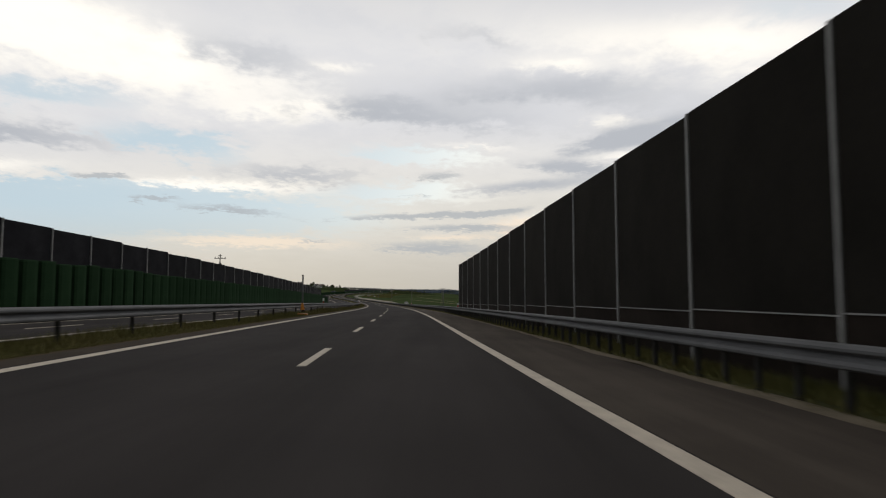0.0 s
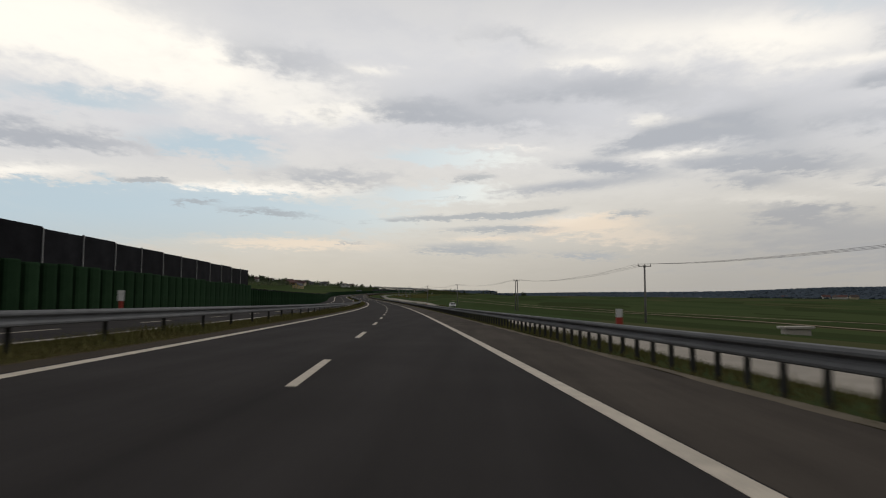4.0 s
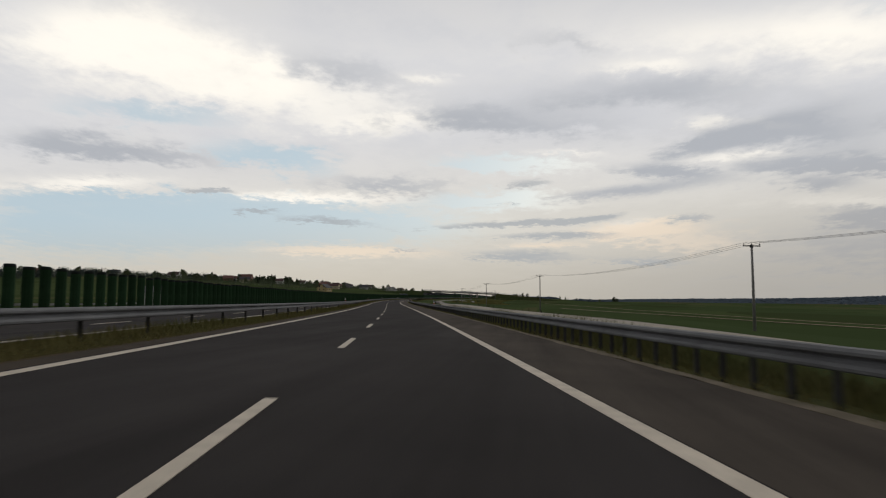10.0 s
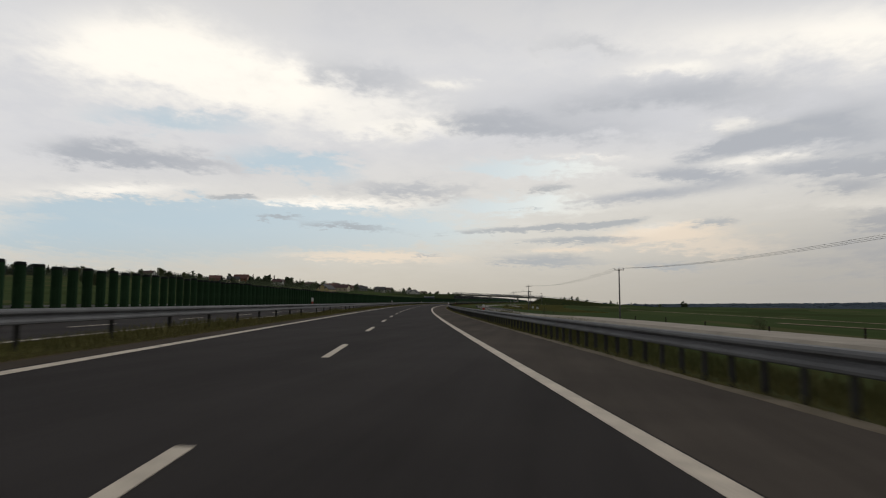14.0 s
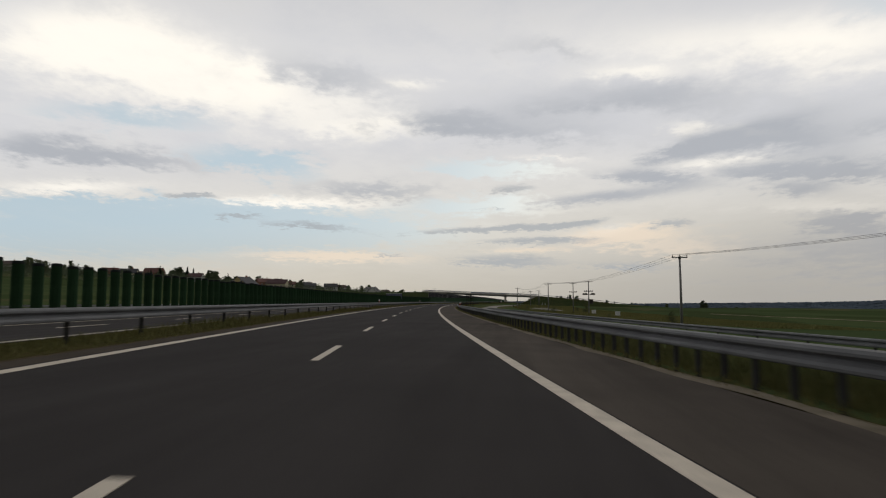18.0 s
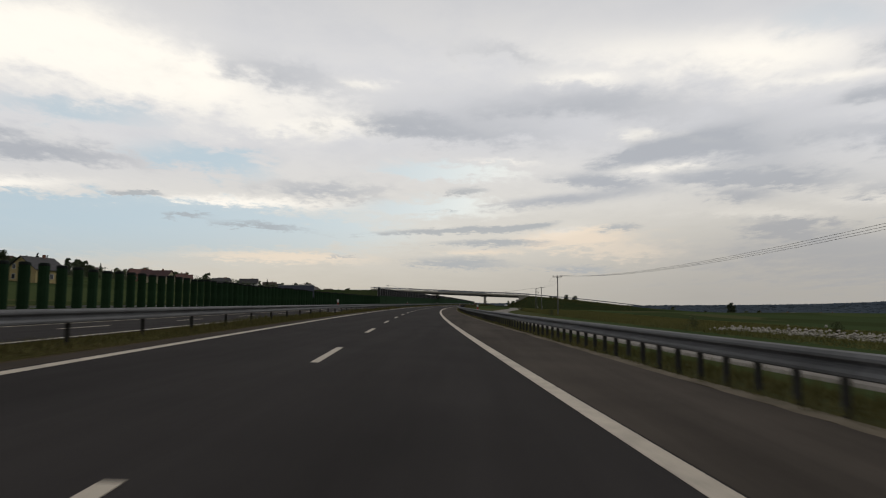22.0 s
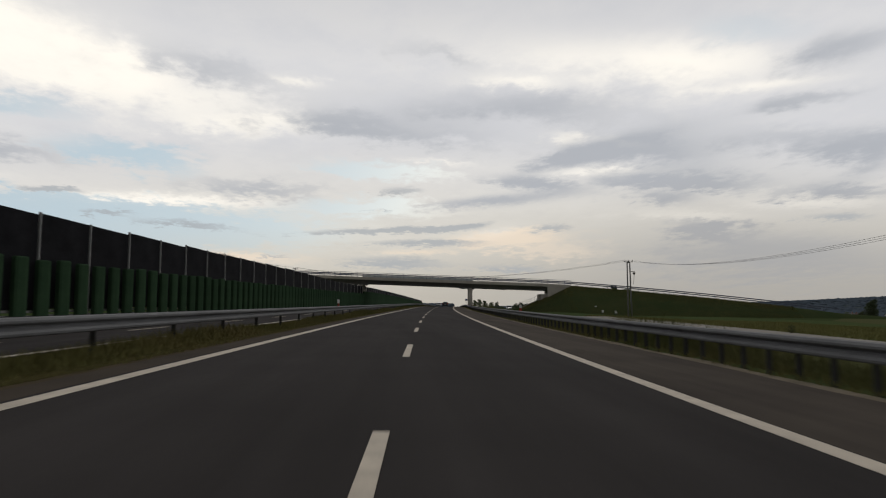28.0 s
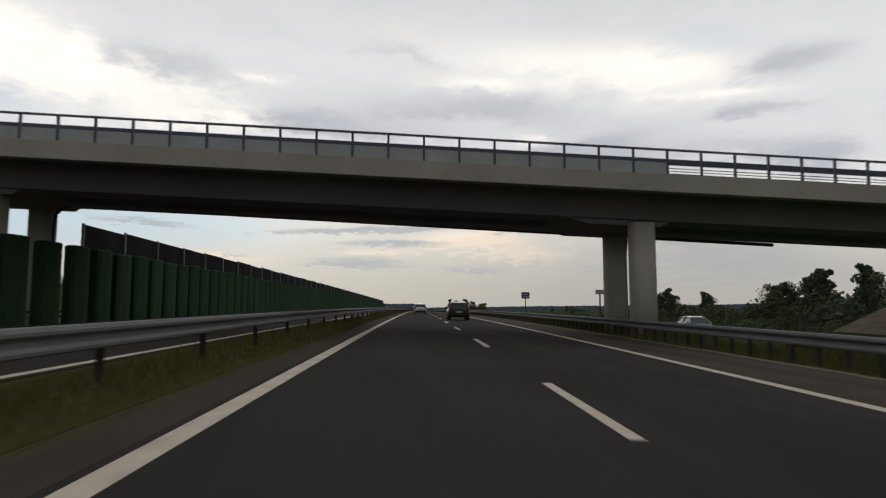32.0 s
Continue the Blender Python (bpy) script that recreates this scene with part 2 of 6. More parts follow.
# ---- materials ----
def material(name, col, col2=None, rough=0.8, metal=0.0, scale=4.0, bump=0.0, fine_scale=40.0, vary=0.0, stretch=(1, 1, 1), spec=0.4):
    """A surface with two scales of mottling between col and col2, fine relief and an object to object difference."""
    m = bpy.data.materials.new(name)
    m.use_nodes = True
    t = m.node_tree
    bsdf = t.nodes["Principled BSDF"]
    col2 = col2 or tuple(c * 0.75 for c in col)
    tc = t.nodes.new("ShaderNodeTexCoord")
    mp = t.nodes.new("ShaderNodeMapping")
    mp.inputs["Scale"].default_value = stretch
    t.links.new(tc.outputs["Object"], mp.inputs[0])
    n1, n2 = t.nodes.new("ShaderNodeTexNoise"), t.nodes.new("ShaderNodeTexNoise")
    for n, s, d in ((n1, scale, 5), (n2, fine_scale, 3)):
        n.inputs["Scale"].default_value = s
        n.inputs["Detail"].default_value = d
        t.links.new(mp.outputs[0], n.inputs[0])
    ad = t.nodes.new("ShaderNodeMath")
    ad.operation = "MULTIPLY_ADD"
    ad.inputs[1].default_value = 0.45
    t.links.new(n2.outputs[0], ad.inputs[0])
    t.links.new(n1.outputs[0], ad.inputs[2])
    ramp = t.nodes.new("ShaderNodeMapRange")
    ramp.inputs[1].default_value, ramp.inputs[2].default_value = 0.45, 1.0
    t.links.new(ad.outputs[0], ramp.inputs[0])
    mix = t.nodes.new("ShaderNodeMix")
    mix.data_type = "RGBA"
    mix.inputs[6].default_value, mix.inputs[7].default_value = (*col, 1), (*col2, 1)
    t.links.new(ramp.outputs[0], mix.inputs[0])
    out = mix.outputs[2]
    if vary:
        info = t.nodes.new("ShaderNodeObjectInfo")
        mr = t.nodes.new("ShaderNodeMapRange")
        mr.inputs[3].default_value, mr.inputs[4].default_value = 1 - vary, 1 + vary
        t.links.new(info.outputs["Random"], mr.inputs[0])
        hs = t.nodes.new("ShaderNodeHueSaturation")
        t.links.new(mr.outputs[0], hs.inputs["Value"])
        t.links.new(out, hs.inputs["Color"])
        out = hs.outputs[0]
    t.links.new(out, bsdf.inputs["Base Color"])
    bsdf.inputs["Roughness"].default_value = rough
    bsdf.inputs["Metallic"].default_value = metal
    bsdf.inputs["Specular IOR Level"].default_value = spec
    if bump:
        b = t.nodes.new("ShaderNodeBump")
        b.inputs["Strength"].default_value = bump
        b.inputs["Distance"].default_value = 0.02
        t.links.new(n2.outputs[0], b.inputs["Height"])
        t.links.new(b.outputs[0], bsdf.inputs["Normal"])
    return m


MARGIN = material("dusty_asphalt_margin", (0.066, 0.053, 0.042), (0.044, 0.037, 0.030), 0.95, scale=0.6, fine_scale=30, bump=0.3, spec=0.03)
ASPHALT = material("asphalt", (0.0415, 0.0375, 0.0362), (0.031, 0.0283, 0.0275), 0.95, scale=0.35, fine_scale=60, bump=0.25, spec=0.03)
SHOULDER = material("shoulder_asphalt", (0.076, 0.064, 0.053), (0.052, 0.044, 0.037), 0.95, scale=0.5, fine_scale=50, bump=0.3, spec=0.03)
PAINT = material("road_paint", (0.60, 0.53, 0.43), (0.38, 0.335, 0.275), 0.8, scale=3.0, fine_scale=30, spec=0.2)
GRAVEL = material("verge_gravel", (0.20, 0.168, 0.125), (0.10, 0.086, 0.060), 0.95, scale=1.5, fine_scale=25, bump=0.6, spec=0.05)
CONCRETE_ROAD = material("service_road_surface", (0.27, 0.25, 0.225), (0.19, 0.175, 0.155), 0.95, scale=0.4, fine_scale=14, bump=0.2, spec=0.05)
STEEL = material("galvanised_steel", (0.165, 0.168, 0.172), (0.115, 0.117, 0.12), 0.75, 0.0, scale=1.2, fine_scale=14, vary=0.06, spec=0.12)
POSTSTEEL = material("weathered_post_steel", (0.060, 0.059, 0.055), (0.032, 0.031, 0.029), 0.85, 0.0, scale=3, fine_scale=20, vary=0.15, spec=0.12)
BARRIER_POST = material("grey_barrier_post", (0.33, 0.33, 0.32), (0.24, 0.24, 0.235), 0.7, 0.0, scale=2, fine_scale=12, vary=0.1, spec=0.2)
BLACK_PANEL = material("dark_absorbing_panel", (0.0165, 0.0165, 0.0185), (0.0105, 0.0105, 0.0125), 0.95, scale=0.7, fine_scale=9, bump=0.2, vary=0.15, spec=0.05)
BROWN_PLINTH = material("dark_brown_plinth", (0.030, 0.024, 0.020), (0.016, 0.013, 0.011), 0.95, scale=0.8, fine_scale=9, vary=0.1, spec=0.05)
BROWN_PANEL = material("dark_brown_absorbing_panel", (0.0245, 0.0225, 0.0190), (0.0150, 0.0138, 0.0118), 0.95, scale=0.7, fine_scale=9, bump=0.2, vary=0.12, spec=0.05)
# paler green for the fins near and beyond the bridge
PALER_FIN = material("green_noise_fin", (0.039, 0.073, 0.038), (0.026, 0.051, 0.028), 0.95, scale=0.9, fine_scale=12, bump=0.3, vary=0.10, spec=0.03)
GREEN_FIN = material("dark_green_noise_fin", (0.023, 0.049, 0.023), (0.013, 0.030, 0.014), 0.95, scale=0.9, fine_scale=12, bump=0.4, vary=0.14, spec=0.03)
CONCRETE = material("bridge_concrete", (0.50, 0.465, 0.41), (0.38, 0.352, 0.305), 0.9, scale=0.45, fine_scale=7, bump=0.1, spec=0.1)
# darker copy of the bridge concrete: shade under the deck put into the colour
SHADED_CONCRETE = material("soffit_concrete", (0.25, 0.24, 0.235), (0.18, 0.172, 0.168), 0.9, scale=0.4, fine_scale=6)
RAIL_PAINT = material("grey_railing_paint", (0.115, 0.125, 0.175), (0.08, 0.088, 0.125), 0.5, 0.2, scale=2, fine_scale=14)
SCREEN = material("grey_parapet_screen", (0.46, 0.49, 0.50), (0.37, 0.395, 0.405), 0.6, scale=1, fine_scale=8)
POLE_CONCRETE = material("pole_concrete", (0.22, 0.21, 0.20), (0.15, 0.145, 0.14), 0.85, scale=1.5, fine_scale=12, vary=0.15)
INSULATOR = material("dark_insulator", (0.06, 0.045, 0.04), None, 0.35, scale=8)
WIRE = material("power_line_wire", (0.10, 0.10, 0.10), None, 0.5, 0.5, scale=3)
WHITE = material("white_plastic", (0.72, 0.72, 0.70), (0.6, 0.6, 0.58), 0.5, scale=6)
RED = material("red_band", (0.42, 0.05, 0.03), None, 0.5, scale=6)
BARK = material("bark", (0.07, 0.055, 0.04), None, 0.95, scale=6, fine_scale=30, bump=0.5)
LEAF = material("dark_foliage", (0.118, 0.142, 0.080), (0.072, 0.090, 0.052), 0.85, scale=0.6, fine_scale=5, vary=0.3, spec=0.1)
LEAF_B = material("light_foliage", (0.112, 0.125, 0.060), (0.066, 0.080, 0.038), 0.85, scale=0.6, fine_scale=5, vary=0.3, spec=0.1)
FIR = material("fir_needles", (0.034, 0.044, 0.030), (0.018, 0.025, 0.018), 0.9, scale=0.8, fine_scale=6, vary=0.2, spec=0.1)
# foliage on the village crest, with distance haze mixed into its colour
HAZED_CREST = material("crest_foliage", (0.062, 0.076, 0.066), (0.042, 0.053, 0.048), 0.9, scale=0.3, fine_scale=3, spec=0.05)
# aerial haze is put into this colour: lighter and bluer than the trees themselves
HAZED_FOREST = material("far_forest", (0.074, 0.092, 0.112), (0.058, 0.074, 0.092), 0.95, scale=0.01, fine_scale=0.05, spec=0.0)
VERGE_EARTH = material("verge_earth", (0.085, 0.068, 0.046), (0.055, 0.047, 0.030), 1.0, scale=0.8, fine_scale=14, bump=0.3, spec=0.0)
SOIL = material("verge_turf", (0.048, 0.048, 0.019), (0.066, 0.055, 0.024), 1.0, scale=0.35, fine_scale=6, bump=0.15, spec=0.0)
GRASS = material("verge_grass", (0.112, 0.118, 0.040), (0.160, 0.134, 0.056), 0.95, scale=0.16, fine_scale=2.5, spec=0.03)



def worn(m, across, along, lo, hi):
    """Long streaks of wear and dirt in the way of travel."""
    t = m.node_tree
    bsdf = t.nodes["Principled BSDF"]
    old = bsdf.inputs["Base Color"].links[0].from_socket
    tc = t.nodes.new("ShaderNodeTexCoord")
    mp = t.nodes.new("ShaderNodeMapping")
    mp.inputs["Scale"].default_value = (across, along, 1)
    t.links.new(tc.outputs["Object"], mp.inputs[0])
    n = t.nodes.new("ShaderNodeTexNoise")
    n.inputs["Scale"].default_value = 1.0
    n.inputs["Detail"].default_value = 6
    n.inputs["Roughness"].default_value = 0.6
    t.links.new(mp.outputs[0], n.inputs[0])
    mr = t.nodes.new("ShaderNodeMapRange")
    for i, v in ((1, 0.3), (2, 0.7), (3, lo), (4, hi)):
        mr.inputs[i].default_value = v
    t.links.new(n.outputs[0], mr.inputs[0])
    hs = t.nodes.new("ShaderNodeHueSaturation")
    t.links.new(mr.outputs[0], hs.inputs["Value"])
    t.links.new(old, hs.inputs["Color"])
    t.links.new(hs.outputs[0], bsdf.inputs["Base Color"])


worn(ASPHALT, 0.9, 0.05, 0.78, 1.2)
worn(SHOULDER, 1.1, 0.06, 0.75, 1.25)
worn(BLACK_PANEL, 0.9, 0.5, 0.75, 1.3)
worn(STEEL, 0.4, 0.12, 0.8, 1.15)

# ---- the line of the motorway ----
CROSSFALL = 0.0294
LENGTH = 1157.295
HEADING = (-0.05843, 0.07919, 0.10173, -0.01429, -0.02447, 0.00725, 0.00308, -0.00176, -0.00378, 0.00572)
HEIGHT = (-0.3573, 3.1717, 1.9516, -0.6165, 0.0028, 0.1530, -0.0524, 0.0114)
S0, S1 = -400, 4600
line_s = np.arange(S0, S1 + 1, 1.0)
inner = np.clip(line_s, 0, LENGTH) / LENGTH * 2 - 1
line_h = chebyshev.chebval(inner, HEADING)
line_x = np.concatenate([[0], np.cumsum(np.sin((line_h[1:] + line_h[:-1]) / 2))])
line_y = np.concatenate([[0], np.cumsum(np.cos((line_h[1:] + line_h[:-1]) / 2))])
line_x += -1.459 - line_x[-S0]
line_y += -0.063 - line_y[-S0]
line_z = chebyshev.chebval(inner, HEIGHT)
before, after = line_s < 0, line_s > LENGTH
line_z[before] += 0.0095 * -line_s[before]
gone = line_s[after] - LENGTH
line_z[after] += 0.0138 * 75 * (1 - np.exp(-gone / 75))


def at(s):
    i = min(max(s - S0, 0), S1 - S0 - 1.001)
    k, f = int(i), i - int(i)
    return (line_x[k] * (1 - f) + line_x[k + 1] * f, line_y[k] * (1 - f) + line_y[k + 1] * f,
            line_z[k] * (1 - f) + line_z[k + 1] * f, line_h[k] * (1 - f) + line_h[k + 1] * f)


def place(s, o, u=0.0):
    """The point s metres along the lane line, o to its right, u above it."""
    x, y, z, h = at(s)
    return Vector((x + o * math.cos(h), y - o * math.sin(h), z + u))


def stand(s, o, u=0.0, turn=0.0):
    """A pose there, with y along the road and x to the right; turn in degrees."""
    return Matrix.Translation(place(s, o, u)) @ Matrix.Rotation(-at(s)[3] + radians(turn), 4, "Z")


def ramp01(a, b, x):
    t = min(max((x - a) / (b - a), 0), 1)
    return t * t * (3 - 2 * t)


def surface(o):
    """Height of the paved surface over the lane line."""
    return -CROSSFALL * o if o > -7.7 else 0.115 + 0.008 * (o + 7.7)


def median_height(o):
    """Height of the median's turf over the lane line."""
    return np.interp(o, (-7.7, -6.4, -4.86), (0.108, 0.128, 0.143))


def base_height(s, o):
    """Height of the ground over the lane line at s."""
    if o > 0:
        prof = np.interp(o, (0, 6.9, 7.6, 8.6, 13, 30, 45, 150, 500, 900), (0, -0.2, -0.24, -0.35, -1.25, -1.4, -2.3, -4.5, -7, -9))
        past = ramp01(1205, 1250, s)
        if past > 0:
            prof = prof * (1 - past) + past * np.interp(o, (0, 6.9, 7.6, 8.6, 13, 30, 60, 100, 180, 300, 900), (0, -0.2, -0.24, -0.35, -0.9, -0.8, 0.0, -0.8, -7, -12, -14))
    else:
        hill = ramp01(560, 1050, s) * (1 - 0.8 * ramp01(1500, 2300, s))
        flat = np.interp(-o, (0, 4, 20, 23, 60, 300, 900), (0, 0.05, -0.05, -0.5, -0.8, 1.5, 6))
        up = np.interp(-o, (0, 24, 60, 110, 170, 240, 320, 600, 900), (0, 0, 2.5, 7.4, 12.5, 16.5, 20.5, 25, 20))
        prof = flat + hill * up
    return prof


# ---- building helpers ----
def part(name, bm, mat, parent, label="", smooth=False):
    me = bpy.data.meshes.new(name)
    bm.to_mesh(me)
    bm.free()
    return part_of(name, me, mat, parent, label, smooth)


def part_of(name, me, mat, parent, label="", smooth=False):
    if mat and not me.materials:
        me.materials.append(mat)
    if smooth:
        for p in me.polygons:
            p.use_smooth = True
    ob = new(name, me)
    if parent is not None:
        ob.parent = parent
    if label:
        tagged(ob, label)
    return ob


def mesh_of(name, verts, faces, mat, smooth=False):
    me = bpy.data.meshes.new(name)
    me.from_pydata([tuple(v) for v in verts], [], faces)
    me.materials.append(mat)
    if smooth:
        for p in me.polygons:
            p.use_smooth = True
    return me


def thing(name, m, label, category, group="", kind=""):
    ob = new(name)
    ob.empty_display_size = 0.2
    ob.matrix_world = m
    return tagged(ob, label, category, group, kind)


def box(bm, x0, x1, y0, y1, z0, z1, bevel=0.0, m=None):
    vs = [bm.verts.new((x, y, z)) for z in (z0, z1) for y in (y0, y1) for x in (x0, x1)]
    fs = [bm.faces.new([vs[i] for i in f]) for f in ((0, 2, 3, 1), (4, 5, 7, 6), (0, 1, 5, 4), (2, 6, 7, 3), (0, 4, 6, 2), (1, 3, 7, 5))]
    if bevel:
        es = list({e for f in fs for e in f.edges})
        r = bmesh.ops.bevel(bm, geom=es, offset=bevel, segments=1, affect="EDGES")
        vs = list({v for f in r["faces"] for v in f.verts} | {v for v in vs if v.is_valid})
    if m is not None:
        bmesh.ops.transform(bm, matrix=m, verts=[v for v in vs if v.is_valid])
    return bm


def boxed(x0, x1, y0, y1, z0, z1, bevel=0.0):
    return box(bmesh.new(), x0, x1, y0, y1, z0, z1, bevel)


def rod(bm, a, b, r0, r1=None, n=8):
    a, b = Vector(a), Vector(b)
    r1 = r0 if r1 is None else r1
    d = (b - a).normalized()
    side = d.orthogonal().normalized()
    up = d.cross(side)
    rings = []
    for p, r in ((a, r0), (b, r1)):
        rings.append([bm.verts.new(p + r * (math.cos(i * math.tau / n) * side + math.sin(i * math.tau / n) * up)) for i in range(n)])
    for i in range(n):
        bm.faces.new((rings[0][i], rings[0][(i + 1) % n], rings[1][(i + 1) % n], rings[1][i]))
    bm.faces.new(rings[0][::-1])
    bm.faces.new(rings[1])
    return bm


def sweep(section, s_list, closed=True, o_of=None):
    """Vertices and faces of a section, points (o, u), drawn along the road."""
    n = len(section)
    verts, faces = [], []
    for s in s_list:
        shift = o_of(s) if o_of else 0.0
        verts += [place(s, o + shift, u) for o, u in section]
    last = n if closed else n - 1
    for k in range(len(s_list) - 1):
        for i in range(last):
            j = (i + 1) % n
            faces.append((k * n + i, k * n + j, (k + 1) * n + j, (k + 1) * n + i))
    if closed:
        faces.append(tuple(range(n))[::-1])
        faces.append(tuple(range((len(s_list) - 1) * n, len(s_list) * n)))
    return verts, faces


def steps(a, b, d):
    n = max(1, int(round((b - a) / d)))
    return [a + (b - a) * i / n for i in range(n + 1)]


# ---- ground ----
rng = random.Random(7)
o_cols = [-4300, -3600, -3000, -2500, -2000, -1500, -1100, -850, -650, -500, -400, -330, -270, -220, -180, -150, -125, -100, -80, -62, -48, -36, -28, -24, -21.5,
          -20.3, -18.9, -7.95, -7.7, -7.3, -6.0, -4.5, -4.2, 6.8, 7.2, 8.0, 8.9, 10.5, 13, 15.5, 18, 21, 24, 27, 31, 36, 45, 60, 80, 100, 125, 150, 200, 270, 350, 450, 600, 800, 1100, 1500,
          2000, 2500, 3000, 3600, 4300]
s_rows = [-390, -200] + steps(-80, 1500, 8) + [1530, 1570, 1620, 1700, 1800, 1950, 2100, 2300, 2500, 2750, 3000, 3300, 3600, 4000, 4500]
MEAN_DIR = Vector((math.cos(-0.03), -math.sin(-0.03), 0))


def far_place(s, o):
    if abs(o) <= 150:
        return place(s, o)
    sign = 1 if o > 0 else -1
    return place(s, sign * 150) + MEAN_DIR * (o - sign * 150)


def hills(p):
    d = math.hypot(p.x + 60, p.y - 600)
    away = ramp01(1700, 3300, d)
    ang = math.atan2(p.x + 60, p.y - 600)
    crest = 19 + 5 * math.sin(ang * 3.1 + 0.4) + 9 * noise.noise((p.x / 900, p.y / 900, 0.3)) + 26 * math.exp(-((ang - 0.62) / 0.15) ** 2)
    return away, max(crest, 4)


def ground_z(s, o, p):
    roadz = p.z
    near = roadz + base_height(s, o)
    away = ramp01(500, 1500, abs(o)) if s < 1500 else max(ramp01(500, 1500, abs(o)), ramp01(1500, 2400, s))
    z = near * (1 - away) + (-7 if o > 0 else 8) * away
    up, crest = hills(p)
    z += up * (crest + 4)
    if abs(o) > 30:
        z += 0.9 * ramp01(30, 200, abs(o)) * noise.noise((p.x / 60, p.y / 60, 0.0))
    if -18.9 <= o <= -7.95 or -4.3 < o <= 6.8:
        z = roadz + surface(o) - 0.4
    elif o in (-7.7, -7.3, -6.0, -4.5, -4.2, 7.2, 8.0):
        z = roadz + (float(median_height(o)) - 0.06 if o < -4.6 else surface(o) - 0.05)
    return z


gv, gf = [], []
for s in s_rows:
    for o in o_cols:
        p = far_place(s, o)
        gv.append((p.x, p.y, ground_z(s, o, p)))
nc = len(o_cols)
for r in range(len(s_rows) - 1):
    for c in range(nc - 1):
        gf.append((r * nc + c, r * nc + c + 1, (r + 1) * nc + c + 1, (r + 1) * nc + c))


def ground_material():
    """Grass by the road, fields in long strips of differing crops further off, with bare tracks."""
    m = material("meadow_and_fields", (0.051, 0.068, 0.027), (0.034, 0.048, 0.019), 1.0, scale=0.05, fine_scale=1.2, bump=0.5, spec=0.0)
    t = m.node_tree
    bsdf = t.nodes["Principled BSDF"]
    old = bsdf.inputs["Base Color"].links[0].from_socket
    tc = t.nodes.new("ShaderNodeTexCoord")
    mp = t.nodes.new("ShaderNodeMapping")
    mp.inputs["Rotation"].default_value = (0, 0, radians(-8))
    mp.inputs["Scale"].default_value = (0.034, 0.0016, 1)
    t.links.new(tc.outputs["Object"], mp.inputs[0])
    vor = t.nodes.new("ShaderNodeTexVoronoi")
    vor.inputs["Scale"].default_value = 1.0
    t.links.new(mp.outputs[0], vor.inputs[0])
    sepc = t.nodes.new("ShaderNodeSeparateColor")
    t.links.new(vor.outputs["Color"], sepc.inputs[0])
    cr = t.nodes.new("ShaderNodeValToRGB")
    cr.color_ramp.interpolation = "CONSTANT"
    stops = ((0.0, (0.046, 0.066, 0.028)), (0.25, (0.066, 0.086, 0.037)), (0.5, (0.053, 0.074, 0.033)), (0.72, (0.092, 0.088, 0.045)), (0.86, (0.042, 0.054, 0.024)))
    for i, (pos, c) in enumerate(stops):
        e = cr.color_ramp.elements[i] if i < 2 else cr.color_ramp.elements.new(pos)
        e.position, e.color = pos, (*c, 1)
    t.links.new(sepc.outputs[0], cr.inputs[0])
    mix = t.nodes.new("ShaderNodeMix")
    mix.data_type = "RGBA"
    mix.inputs[0].default_value = 0.62
    t.links.new(old, mix.inputs[6])
    t.links.new(cr.outputs[0], mix.inputs[7])
    # woods cover the far hills, in a colour blued to paint in the haze
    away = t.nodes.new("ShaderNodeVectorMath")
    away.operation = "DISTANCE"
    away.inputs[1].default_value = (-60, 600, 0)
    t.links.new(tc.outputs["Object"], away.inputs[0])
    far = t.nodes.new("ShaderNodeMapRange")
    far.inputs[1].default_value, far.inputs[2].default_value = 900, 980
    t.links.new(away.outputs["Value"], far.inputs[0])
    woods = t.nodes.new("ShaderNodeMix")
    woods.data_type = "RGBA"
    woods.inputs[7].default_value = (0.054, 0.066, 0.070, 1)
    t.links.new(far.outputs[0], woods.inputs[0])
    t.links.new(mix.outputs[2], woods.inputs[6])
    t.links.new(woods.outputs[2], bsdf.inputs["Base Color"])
    return m


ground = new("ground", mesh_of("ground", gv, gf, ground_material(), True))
tagged(ground, "green meadow and farm fields falling away from the motorway", "ground", kind="structure")

# ---- carriageways ----
ROAD_S = steps(-80, 1600, 6) + [1650, 1700, 1800, 1900, 2000]


def strip(name, o0, o1, mat, label, parent=None, lift=0.0, s_list=None, thick=0.25, o_of=None, kind="structure", cat="road", height=surface):
    sec = [(o0, height(o0) + lift - thick), (o0, height(o0) + lift), (o1, height(o1) + lift), (o1, height(o1) + lift - thick)]
    v, f = sweep(sec, s_list or ROAD_S, True, o_of)
    ob = new(name, mesh_of(name, v, f, mat))
    if parent is not None:
        ob.parent = parent
        if label:
            tagged(ob, label)
    else:
        tagged(ob, label, cat, kind=kind)
    return ob


road = strip("road", -4.10, 3.95, ASPHALT, "dark grey asphalt motorway carriageway with two lanes")
strip("road_shoulder", 3.954, 6.40, SHOULDER, "worn brownish asphalt emergency lane beside the carriageway")
strip("road_shoulder", -4.62, -4.104, MARGIN, "narrow dusty brown asphalt margin beside the median")
road2 = strip("road_opposite", -19.0, -7.72, ASPHALT, "dark grey asphalt opposite carriageway behind the median rail")
strip("edge_line", 3.68, 3.92, PAINT, "solid off-white edge line", road, 0.004, thick=0.02)
strip("edge_line", -4.0, -3.76, PAINT, "solid off-white edge line", road, 0.004, thick=0.02)
strip("edge_line", -8.14, -7.9, PAINT, "solid off-white edge line", road2, 0.004, thick=0.02)
strip("edge_line", -15.84, -15.6, PAINT, "solid off-white edge line", road2, 0.004, thick=0.02)
